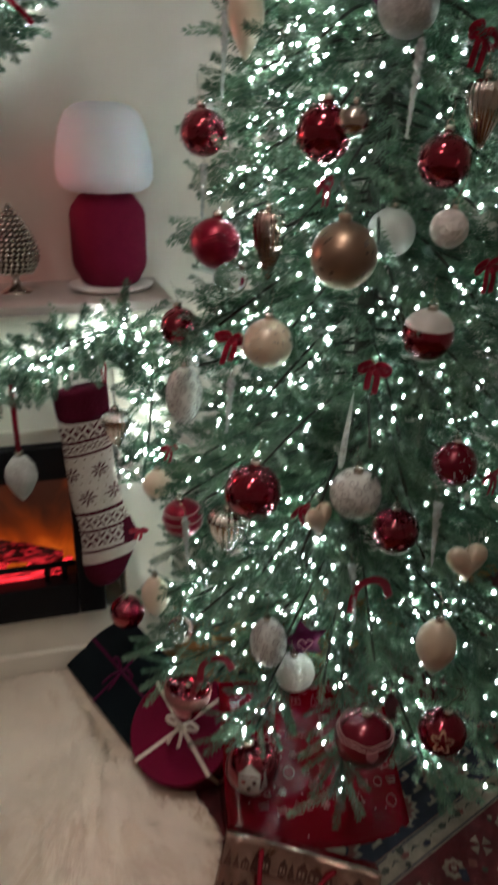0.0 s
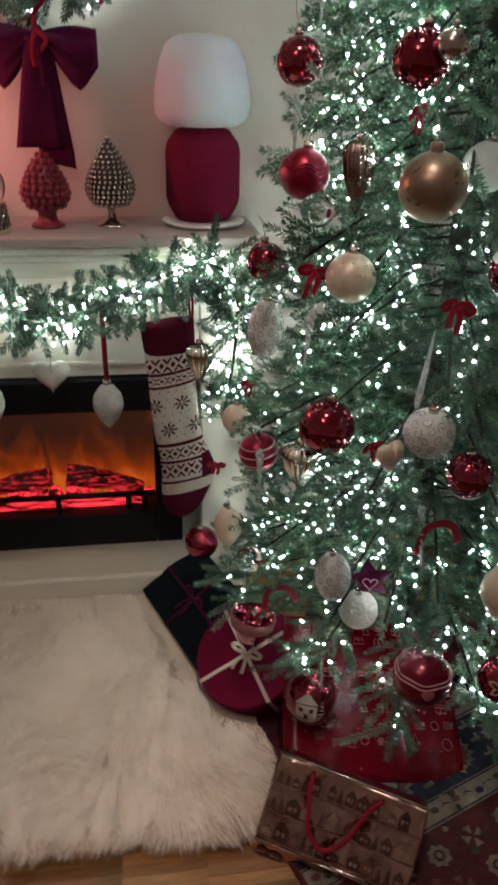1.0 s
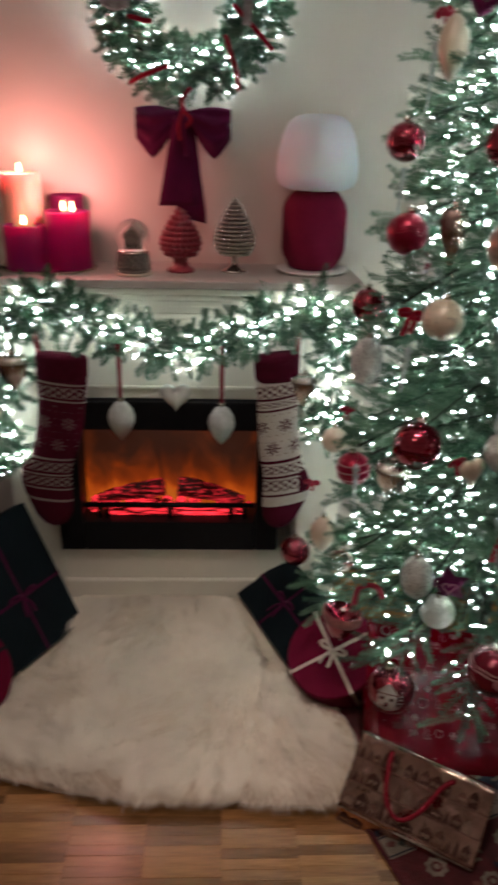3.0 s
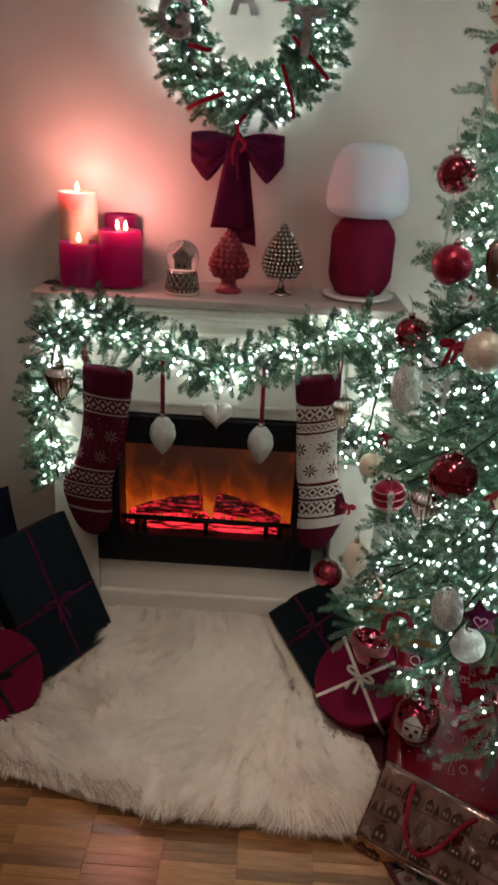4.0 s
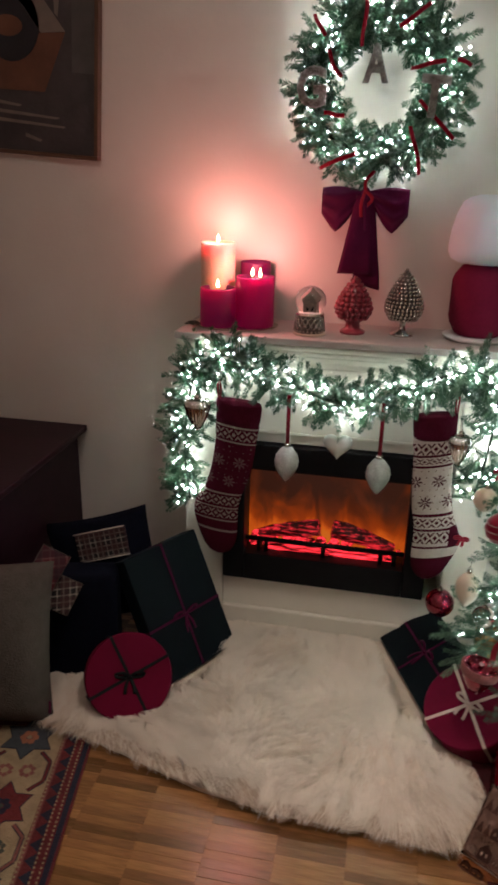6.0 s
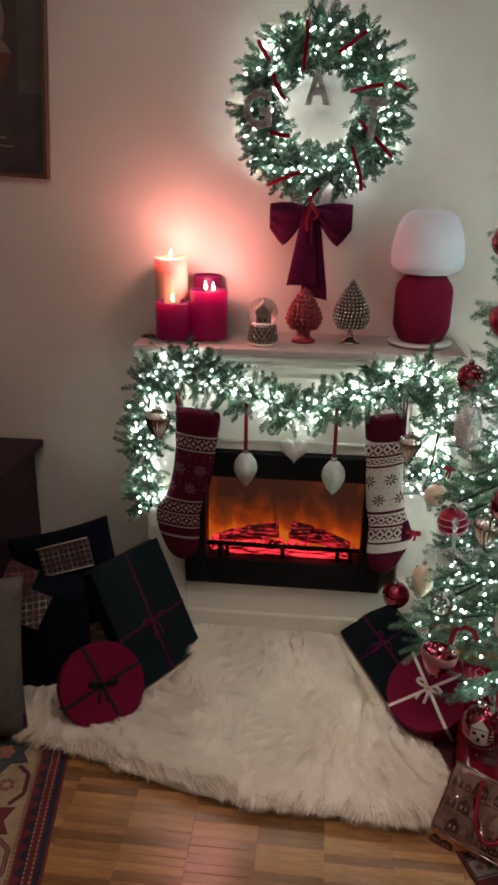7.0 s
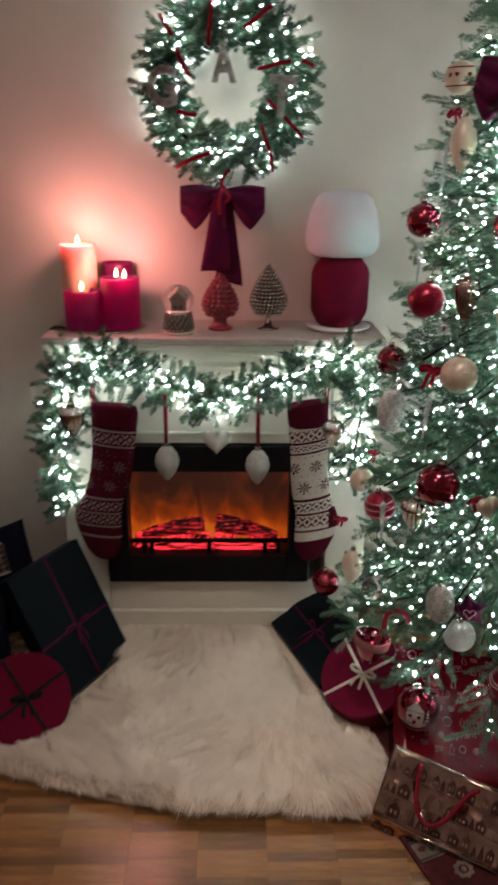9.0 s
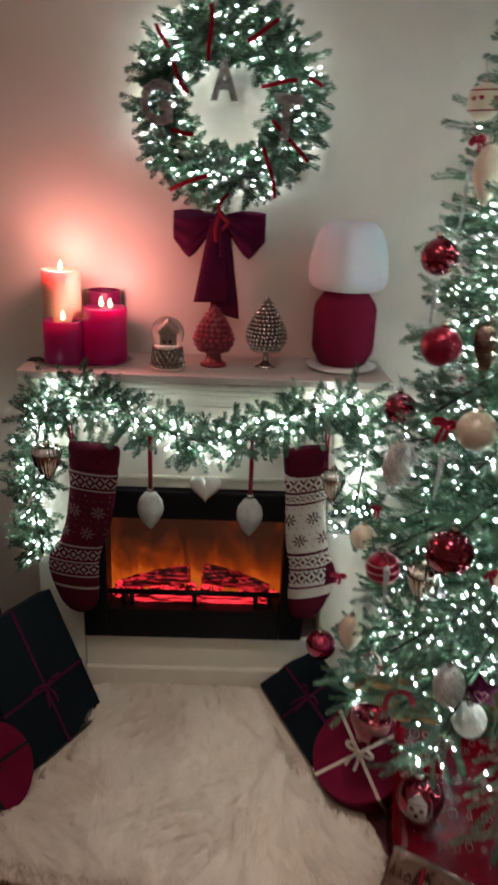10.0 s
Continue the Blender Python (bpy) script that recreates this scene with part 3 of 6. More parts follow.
def heart(x, y, z, s, m, label, group="baubles on the tree", depth=0.4, rz=0, name="heart_ornament"):
    ob = thing(name, label, "ornament", group, at=(x, y, z, 0, 0, rz))
    bm = bmesh.new()
    rings = []
    for j in range(9):
        f = j / 8 * 2 - 1
        k = math.sqrt(max(0.0, 1 - f * f)) if abs(f) < 1 else 0.02
        k = max(k, 0.05)
        ring = []
        for i in range(40):
            t = 2 * math.pi * i / 40
            hx, hz = math.sin(t) ** 3, (13 * math.cos(t) - 5 * math.cos(2 * t) - 2 * math.cos(3 * t) - math.cos(4 * t)) / 16
            ring.append(bm.verts.new((s * hx * (0.35 + 0.65 * k), s * depth * f, s * hz * (0.35 + 0.65 * k))))
        rings.append(ring)
    for a, b in zip(rings, rings[1:]):
        for i in range(40):
            bm.faces.new((a[i], a[(i + 1) % 40], b[(i + 1) % 40], b[i]))
    bm.faces.new(rings[0][::-1]), bm.faces.new(rings[-1])
    bmesh.ops.recalc_face_normals(bm, faces=bm.faces[:])
    part("body", bm, m, ob)
    part("hook", tube([(0, 0, s * 0.45), (0.002, 0, s * 0.9), (0, 0.008, s * 1.3)], 0.0008, 4), CHROME_CAP, ob)
    return ob


def icicle(x, y, z, h, label, r=0.0068):
    """A twisted icicle: two beaded strands wound round each other, tapering downwards."""
    ob = thing("icicle_ornament", label, "ornament", "glass icicles on the tree", at=(x, y, z, random.uniform(-8, 8), random.uniform(-8, 8), random.uniform(0, 180)))
    n = 34
    for side in (0, math.pi):
        pts, radii = [], []
        for i in range(n + 1):
            t = i / n
            q = r * (1 - 0.75 * t)
            pts.append((0.62 * q * math.cos(side + 22 * t), 0.62 * q * math.sin(side + 22 * t), h / 2 - h * t))
            radii.append(q * (0.62 + 0.22 * (i % 2)))
        part("strand", tube(pts, radii, 7), ICE, ob, smooth=False)
    part("hook", tube([(0, 0, h / 2), (0.002, 0, h / 2 + 0.02), (0, 0.01, h / 2 + 0.035)], 0.0008, 4), CHROME_CAP, ob)
    return ob


def glitter_spike(x, y, z, h, r, lean):
    """A slim spike, widest near its foot, crusted with silver glitter."""
    ob = thing("glitter_spike_ornament", "slim silver glitter spike ornament between the twigs", "ornament", at=(x, y, z, 0, lean, 0))
    HUNG.append((Vector((x, y, z)), 0.05))
    part("body", lathe([(0, -h / 2), (r * 0.6, -h * 0.47), (r, -h * 0.38), (r * 0.9, -h * 0.2), (r * 0.62, h * 0.1), (r * 0.3, h * 0.38), (0, h / 2)], 10), SILVER_GLITTER, ob, smooth=False)
    return ob


def strip(points, width, m, name, parent, thick=0.0012, up=(0, 1, 0)):
    """A flat ribbon along points."""
    return part(name, tube(smooth_path(points, 6), width / 2, 8, flat=thick / width, up=up), m, parent)


def small_bow(x, y, z, s, label="small red velvet bow tied on a branch", rz=0, m=None):
    """A limp velvet bow: two drooping loops and two uneven tails."""
    ob = thing("ribbon_bow", label, "bow", "red bows on the tree", at=(x, y, z, 0, random.uniform(-25, 25), rz + random.uniform(-25, 25)))
    m = m or RIBBON
    for side in (-1, 1):
        w, sag, tail = random.uniform(0.6, 0.95), random.uniform(0.0, 0.5), random.uniform(0.9, 1.7)
        strip([(0, 0, 0), (side * s * 0.45 * w, -s * 0.3, s * (0.36 - 0.3 * sag)), (side * s * w, -s * 0.15, s * (0.16 - 0.6 * sag)), (side * s * 0.8 * w, 0, -s * (0.12 + 0.5 * sag)), (side * s * 0.35 * w, 0.0, -0.04 * s), (0, 0, 0)], s * 0.36, m, "loop", ob)
        strip([(0, -0.001, 0), (side * s * 0.22, -s * 0.25, -s * 0.4), (side * s * 0.30 * w, -s * 0.12, -s * tail)], s * 0.34, m, "tail", ob)
    part("knot", lathe(ball_profile(s * 0.2, 8), 12), m, ob)
    return ob


def decal(ob, r, name, m, mask, half=0.8, way=(-0.30, -0.92, 0.25), n=44):
    """A painted motif laid on a ball: cells of a patch facing way where mask(u, v) holds."""
    turn = ob.matrix_world.to_3x3().inverted()
    c = (turn @ Vector(way)).normalized()
    up = turn @ Vector((0, 0, 1))
    e = up.cross(c).normalized()
    u = c.cross(e)
    vs, fs = [], []
    for j in range(n):
        for i in range(n):
            if mask((i + 0.5) / n * 2 - 1, (j + 0.5) / n * 2 - 1):
                k = len(vs)
                for a, b in ((i, j), (i + 1, j), (i + 1, j + 1), (i, j + 1)):
                    p = (c + e * (a / n * 2 - 1) * half + u * (b / n * 2 - 1) * half).normalized() * r * 1.006
                    vs.append(tuple(p))
                fs.append((k, k + 1, k + 2, k + 3))
    o = mesh_from(name, vs, fs, [m], ob, smooth=True)
    return o


def heart_mask(u, v):
    x, y = u * 1.3, v * 1.3 + 0.1
    return (x * x + y * y - 0.55) ** 3 - x * x * y ** 3 < 0


def star_mask(u, v):
    a, q = math.atan2(v, u) - math.pi / 2, math.hypot(u, v)
    k = (a / (2 * math.pi / 5)) % 1
    edge = 0.95 - 1.15 * min(k, 1 - k)
    return edge - 0.22 < q < edge


def house_mask(u, v):
    wall = -0.55 < u < 0.45 and -0.55 < v < 0.15
    roof = 0.15 <= v < 0.75 - abs(u + 0.05) * 1.0
    hole = (abs(u + 0.30) < 0.10 or abs(u - 0.18) < 0.10) and abs(v + 0.1) < 0.10 or (abs(u + 0.05) < 0.09 and -0.55 < v < -0.28)
    gap = abs(v - 0.15) < 0.035
    snow = v <= -0.58 + 0.06 * math.sin(5 * u) and u * u + v * v < 1.0
    tree = abs(u - 0.72) < 0.22 * (0.5 - v) and -0.5 < v < 0.5 and int((v + 1) * 9) % 2 == 0
    return ((wall or roof) and not hole and not gap) or snow or tree


def leaf_mask(u, v):
    q = (u * 0.9 + v * 0.5, v * 0.9 - u * 0.5)
    return noise.noise((q[0] * 2.2, q[1] * 6.0, 4.0)) > 0.32 and abs(u) > 0.35


RED_BALL = "shiny red glass bauble hanging on the fir tree"
ball(0.548, -0.261, 1.403, 0.042, RED_GLOSS, "shiny red glass bauble with glitter on one side", beads=70)
ball(0.688, -0.496, 1.407, 0.045, RED_GLOSS, "shiny dark red glass bauble on the fir tree", beads=90)
ball(0.537, -0.401, 1.230, 0.043, RED_SATIN, "satin red bauble with a fine glitter pattern", lines=((0.42, 0.004, RED_SATIN), (0.30, 0.004, RED_SATIN), (0.18, 0.004, RED_SATIN)))
ball(0.831, -0.620, 1.373, 0.040, RED_GLOSS, RED_BALL, beads=60)
b = ball(0.696, -0.586, 1.234, 0.052, GOLD, "large champagne gold bauble with a dark leaf pattern", cap=GOLD)
decal(b, 0.052, "painted_leaves", mat("dark_leaf_paint", (0.10, 0.075, 0.055), 0.6, vary=0.3), leaf_mask, 1.3)
ball(0.839, -0.455, 1.249, 0.042, FROST, "frosted white glass bauble among the twigs")
ball(0.844, -0.635, 1.278, 0.029, FLUFF, "white fluffy ball ornament")
ball(0.505, -0.230, 1.042, 0.040, RED_GLOSS, "small shiny red glass bauble at the branch tips")
ball(0.609, -0.486, 1.072, 0.043, CREAM, "cream pearl bauble with glitter dots", beads=60)
b = ball(0.817, -0.655, 1.120, 0.041, RED_GLOSS, "red bauble with a frosted white cap", lines=((-0.85, 0.0, FROST),))
part("frosted_cap", lathe([(0.0415 * math.cos(a), 0.0415 * math.sin(a)) for a in (0.42 + 1.08 * k / 9 for k in range(10))] + [(0.0, 0.0412)], 36), FROST, b, "frosted white top")
ball(0.581, -0.509, 0.800, 0.0525, RED_GLOSS, "large shiny red bauble covered in fine beads", beads=190)
b = ball(0.726, -0.636, 0.842, 0.044, FROST, "white bauble with silver scrolls")
swirls(b, 0.044, 1.0, SILVER_LINE)
ball(0.830, -0.600, 0.735, 0.044, RED_GLOSS, "red glass bauble with a white base", lines=((-0.75, 0.0, FROST),))
ball(0.874, -0.692, 0.908, 0.037, DARK_RED, "dark red beaded bauble", beads=90)
ball(0.489, -0.302, 0.646, 0.043, RED_SATIN, "red bauble with white plaid lines", lines=((0.5, 0.0, PRINT_WHITE), (0.1, 0.0, PRINT_WHITE), (-0.4, 0.0, PRINT_WHITE)))
ball(0.455, -0.190, 0.675, 0.034, CREAM, "pearly white bauble half hidden in the twigs")
b = ball(0.596, -0.582, 0.512, 0.035, FROST, "white oval ornament with raised silver scrolls", tall=1.5)
swirls(b, 0.035, 1.5, SILVER_LINE)
b = ball(0.490, -0.335, 0.935, 0.035, FROST, "white oval ornament with raised silver scrolls", tall=1.6)
swirls(b, 0.035, 1.6, SILVER_LINE)
ball(0.672, -0.535, 0.385, 0.041, FLUFF, "white plush snowball ornament")
ball(0.378, -0.110, 0.285, 0.044, RED_GLOSS, "shiny red glass bauble over the green gift")
b = ball(0.578, -0.560, 0.175, 0.058, RED_GLOSS, "large dark red bauble painted with a snowy house", lines=((-0.75, 0.0, PRINT_WHITE),))
decal(b, 0.058, "painted_house", mat("snow_paint", (0.42, 0.40, 0.37), 0.6, vary=0.3), house_mask, 0.85, (-0.35, -0.88, 0.30))
b = ball(0.748, -0.715, 0.362, 0.056, DARK_RED, "large dark red bauble with a heart and glitter bands", lines=((0.35, 0.002, PRINT_WHITE), (0.48, 0.002, PRINT_WHITE)))
decal(b, 0.056, "painted_heart", mat("rose_paint", (0.30, 0.10, 0.12), 0.6, vary=0.3), heart_mask, 0.32, (-0.15, -0.95, 0.10), 24)
b = ball(0.881, -0.765, 0.390, 0.045, RED_GLOSS, "shiny red bauble with a gold star", beads=60)
decal(b, 0.045, "painted_star", mat("gold_paint", (0.50, 0.34, 0.22), 0.4, metal=0.6, vary=0.3), star_mask, 0.6, (-0.50, -0.80, 0.30), 30)
b = ball(0.613, -0.230, 1.722, 0.037, CREAM, "cream bauble with painted red hearts", lines=((0.6, 0.0, RIBBON), (-0.45, 0.0, RIBBON)))
for sx in (-1.3, -0.5, 0.3):
    decal(b, 0.037, "painted_heart", RIBBON, heart_mask, 0.22, (sx, -0.9, 0.1), 18)
ball(0.700, -0.250, 1.915, 0.040, RED_SATIN, "satin red bauble with white bands near the treetop", lines=((0.5, 0.0, PRINT_WHITE), (-0.5, 0.0, FROST)))
ball(0.775, -0.570, 1.575, 0.043, GLITTER, "white glitter bauble high on the tree")
ball(0.716, -0.545, 1.425, 0.026, SILVER, "small silver ribbed bauble behind a red one")
ball(0.558, -0.425, 1.175, 0.030, CLEAR, "clear glass bauble among the twigs")
ball(0.452, -0.440, 0.462, 0.028, CLEAR, "clear glass bauble among the lower twigs")
ribbed(0.622, -0.435, 1.235, 0.027, 0.12, COPPER, "fluted copper mercury glass drop")
ribbed(0.552, -0.445, 0.688, 0.039, 0.105, SILVER, "fluted silver mercury glass drop with a dark cap")
ribbed(0.380, -0.085, 0.778, 0.032, 0.095, SILVER, "fluted silver mercury glass drop on the garland", "silver drops on the garland")
ribbed(-0.392, -0.085, 0.820, 0.038, 0.105, SILVER, "fluted silver mercury glass drop on the garland", "silver drops on the garland")
ribbed(0.891, -0.612, 1.440, 0.028, 0.10, SILVER, "fluted silver mercury glass drop")
drop(0.596, -0.365, 1.572, 0.030, 0.12, CREAM, "beige glitter drop ornament")
drop(0.857, -0.740, 0.570, 0.036, 0.12, CREAM, "pearl beige double-pointed drop ornament")
drop(0.424, -0.300, 0.452, 0.032, 0.11, CREAM, "pearl cream drop ornament half hidden by twigs")
heart(0.908, -0.717, 0.729, 0.040, CREAM, "pearl cream heart ornament")
heart(0.663, -0.630, 0.800, 0.032, CREAM, "pearl cream ornament half hidden in the twigs", rz=30)

# bell with a ribbed rim, a felt star, curled ribbon canes
bell = thing("bell_ornament", "red glass bell with a woven gold rim", "ornament", "baubles on the tree", at=(0.460, -0.470, 0.325, -4, 8, 0))
part("body", lathe([(0, -0.062), (0.022, -0.060), (0.03, -0.045), (0.042, -0.02), (0.047, 0.012), (0.042, 0.014), (0.036, -0.01), (0, -0.045)], 32), RED_GLOSS, bell)
part("rim", lathe([(0.044, -0.014), (0.0478, -0.012), (0.0495, 0.010), (0.0465, 0.012)], 48, lambda a, k: 1 + 0.012 * math.cos(24 * a)), mat("woven_rim", (0.26, 0.08, 0.075), 0.6, vary=0.5, scale=200), bell, "woven gold and red rim")
part("clapper", lathe(ball_profile(0.008, 6), 10, m=pose(0, 0, 0.014)), SILVER, bell)

star = thing("star_ornament", "red felt star with a stitched white heart", "ornament", "baubles on the tree", at=(0.693, -0.525, 0.452, 0, 0, -12))
bm = bmesh.new()
rim = []
for i in range(10):
    a = math.pi / 2 + i * math.pi / 5 + 0.2
    q = 0.052 if i % 2 == 0 else 0.028
    rim.append(bm.verts.new((q * math.cos(a), 0, q * math.sin(a))))
c0, c1 = bm.verts.new((0, -0.016, 0)), bm.verts.new((0, 0.016, 0))
for i in range(10):
    bm.faces.new((rim[i], rim[(i + 1) % 10], c0)), bm.faces.new((rim[(i + 1) % 10], rim[i], c1))
bmesh.ops.recalc_face_normals(bm, faces=bm.faces[:])
part("body", bm, VELVET, star)
hp = [(0.015 * math.sin(t) ** 3, -0.0175 + 0.006 * abs(math.sin(t)), 0.015 * (13 * math.cos(t) - 5 * math.cos(2 * t) - 2 * math.cos(3 * t) - math.cos(4 * t)) / 16) for t in (2 * math.pi * i / 30 for i in range(30))]
part("stitched_heart", tube(hp, 0.0011, 5, closed=True, up=(0, 1, 0)), PRINT_WHITE, star)

for x, y, z, h in ((0.784, -0.594, 1.467, 0.13), (0.845, -0.708, 0.785, 0.12), (0.548, -0.258, 1.300, 0.10), (0.477, -0.400, 0.640, 0.13), (0.579, -0.290, 1.525, 0.13), (0.757, -0.600, 0.605, 0.13), (0.542, -0.482, 0.962, 0.10)):
    icicle(x, y, z, h, "clear twisted acrylic icicle ornament")
glitter_spike(0.738, -0.555, 0.925, 0.150, 0.0066, 6)
for x, y, z, s, rz in ((0.562, -0.420, 1.065, 0.030, 10), (0.774, -0.560, 1.040, 0.034, 0), (0.632, -0.619, 0.815, 0.024, 0), (0.914, -0.644, 1.222, 0.030, 20), (0.948, -0.691, 0.877, 0.028, 10), (0.669, -0.551, 1.335, 0.026, 30), (0.475, -0.226, 0.775, 0.022, 30), (0.598, -0.267, 1.645, 0.024, 20), (0.878, -0.598, 1.540, 0.032, 0), (0.425, -0.04, 0.475, 0.026, 20)):
    small_bow(x, y, z, s, rz=rz)
for x, y, z, s in ((0.50, -0.545, 0.440, 1.0), (0.79, -0.60, 0.60, 1.2)):
    cane = thing("ribbon_curl", "red ribbon curled over a branch", "ribbon", "red curls on the tree", at=(x, y, z))
    strip([(-0.030 * s, 0, -0.03 * s), (-0.026 * s, -0.005, 0.015 * s), (-0.005 * s, -0.01, 0.032 * s), (0.020 * s, -0.008, 0.022 * s), (0.036 * s, 0, -0.012 * s)], 0.014 * s, RIBBON, "band", cane)
big = thing("velvet_bow", "large burgundy velvet bow high on the tree", "bow", at=(0.715, -0.46, 1.700, 0, 12, -20))
part("knot", lathe(ball_profile(0.018, 8), 14), VELVET, big)

# ---- the tree, whose twigs make room for what hangs on it ----
ROOM_WAY = Vector((-0.30, -0.85, 0.42)).normalized()


def hides(p):
    """Whether a twig at p would cover an ornament towards the room."""
    if random.random() < 0.05:
        return False
    for c, r in HUNG:
        t = (p - c).dot(ROOM_WAY)
        if -0.01 < t < 0.35 and (p - c - ROOM_WAY * t).length < r + 0.022:
            return True
    return False


tree = thing("christmas_tree", "tall lit artificial fir tree hung with red and white baubles", "christmas tree", at=TREE.to_tuple())
part("trunk", tube([(0, 0, 0.0), (0, 0, 1.2), (0, 0, 2.5)], [0.028, 0.02, 0.006], 10), BARK, tree)
part("stand", merge(tube([(-0.2, -0.2, 0.01), (0, 0, 0.06), (0.2, 0.2, 0.01)], 0.012, 6), tube([(-0.2, 0.2, 0.01), (0, 0, 0.06), (0.2, -0.2, 0.01)], 0.012, 6)), BLACK, tree)
limbs, leaf_places, tips = [], [], []
for k in range(285):
    z = 0.26 + 2.19 * ((k + 0.5) / 285) ** 1.08
    a = k * 2.39996 + random.uniform(-0.3, 0.3)
    R = (tree_radius(z) - 0.055) * random.uniform(0.78, 0.98)
    rise = -0.03 - 0.10 * R + random.uniform(-0.03, 0.05)
    d = Vector((math.cos(a), math.sin(a), 0))
    base, tip = Vector((0, 0, z + 0.05)), d * R + Vector((0, 0, z + rise))
    mid = (base + tip) / 2 + Vector((0, 0, 0.02))
    limb = smooth_path([base, mid, tip], 3)
    limbs.append(limb)
    side = Vector((-d.y, d.x, 0))
    for j in range(int(10 + 54 * R)):
        t = 0.12 + 0.88 * (j + random.random()) / int(10 + 54 * R)
        p = base.lerp(tip, t) + Vector((0, 0, 0.02 * (1 - t)))
        w = d * random.uniform(0.35, 0.9) + side * random.uniform(-0.9, 0.9) + Vector((0, 0, random.uniform(-0.45, 0.45)))
        size = random.uniform(0.75, 1.1)
        if hides(TREE + p + w.normalized() * 0.06 * size):
            continue
        leaf_places.append((p, w, size))
        clump = 0.42 * (1 + 1.5 * noise.noise(p * 5.5)) * (1.3 if p.x < -0.12 else 0.75 if p.x < 0.06 else 0.5) * (1.6 if p.z > 1.15 and p.x < -0.12 else 0.9)
        if t > 0.35 and random.random() < clump:
            tips.append(p + w.normalized() * random.uniform(0.0, 0.075))
    if not hides(TREE + tip):
        leaf_places.append((tip - d * 0.05, d + Vector((0, 0, random.uniform(-0.1, 0.25))), 1.0))
for l in limbs:
    part("limb", tube(l, 0.003, 4), BARK, tree)
sprigs("crown", leaf_places, tree, TWIGS, [NEEDLE, NEEDLE_LIGHT])
tl = thing("tree_lights", "string of cool white fairy lights wound through the tree", "fairy lights", at=TREE.to_tuple())
bulbs("fairy_bulb_string", [tuple(p) for p in tips], tl)


# ---- mantel shelf ----
TOP = 1.046


def candle(x, y, r, h, m, label, wick_at=((0, 0),)):
    ob = thing("pillar_candle", label, "candle", "burning candles on the mantel", at=(x, y, TOP + 0.006))
    part("wax", lathe([(0, 0), (r * 0.97, 0), (r, 0.004), (r, h - 0.006), (r * 0.97, h), (r * 0.91, h - 0.001), (r * 0.86, h - 0.010), (r * 0.80, h - 0.026), (r * 0.5, h - 0.030), (0, h - 0.030)], 40, lambda a, k: 1 + 0.006 * math.sin(3 * a + k)), m, ob)
    for dx, dy in wick_at:
        part("wick", tube([(dx, dy, h - 0.032), (dx + 0.001, dy, h + 0.002)], 0.001, 5), WICK, ob)
        part("flame", lathe([(0, 0), (0.0040, 0.003), (0.0055, 0.008), (0.0038, 0.016), (0.0015, 0.023), (0, 0.028)], 12, m=pose(dx, dy, h - 0.002)), FLAME_MAT, ob, "bright candle flame")
    return ob


candle(-0.397, 0.185, 0.054, 0.245, WAX_WHITE, "tall cream pillar candle burning at the back")
candle(-0.376, 0.100, 0.055, 0.118, WAX_RED, "short burgundy pillar candle burning in front")
candle(-0.266, 0.135, 0.060, 0.152, WAX_RED, "wide burgundy candle with two burning wicks", ((-0.012, 0.012), (0.016, -0.008)))
back = candle(-0.285, 0.235, 0.048, 0.185, WAX_RED, "burgundy candle with a melted rim behind the others", ())
tray = thing("candle_tray", "thin silver tray with a wavy rim under the candles", "tray", at=(-0.33, 0.145, TOP))
part("dish", lathe([(0, 0.001), (0.128, 0.001), (0.135, 0.007), (0.132, 0.007), (0.126, 0.0045), (0, 0.0045)], 64, lambda a, k: (1 + 0.02 * math.cos(9 * a)) * (1.0 if k < 1 else 1 - 0.22 * abs(math.sin(a)) ** 2)), SILVER, tray)

lamp_t = thing("table_lamp", "unlit table lamp with opal glass shade on a burgundy fabric body", "lamp", at=(0.411, 0.160, TOP))
part("base_plate", lathe([(0, 0), (0.075, 0), (0.090, 0.006), (0.094, 0.012), (0.090, 0.013), (0.06, 0.0135), (0, 0.0135)], 56, m=Matrix.Diagonal((1.08, 1.08, 1, 1))), WHITE_PLASTIC, lamp_t, "white round plate")
part("body", lathe([(0, 0.014), (0.056, 0.014), (0.064, 0.020), (0.079, 0.050), (0.083, 0.066), (0.083, 0.172), (0.078, 0.190), (0.060, 0.216), (0.05, 0.220), (0, 0.221)], 72, m=Matrix.Diagonal((1.07, 1.07, 1, 1))), LAMP_CLOTH, lamp_t, "burgundy knitted fabric body")
part("shade", lathe([(0.0, 0.2235), (0.060, 0.2235), (0.080, 0.226), (0.098, 0.236), (0.107, 0.254), (0.108, 0.278), (0.104, 0.315), (0.094, 0.360), (0.080, 0.392), (0.060, 0.407), (0.035, 0.413), (0, 0.414)], 72, m=Matrix.Diagonal((1.03, 1.03, 1, 1))), LAMP_GLASS, lamp_t, "white opal glass dome shade")
part("button", merge(box(0.087, 0.094, -0.006, 0.006, 0.07, 0.09, 0.002), box(0.087, 0.094, -0.006, 0.006, 0.098, 0.108, 0.002)), WHITE_PLASTIC, lamp_t, smooth=False)


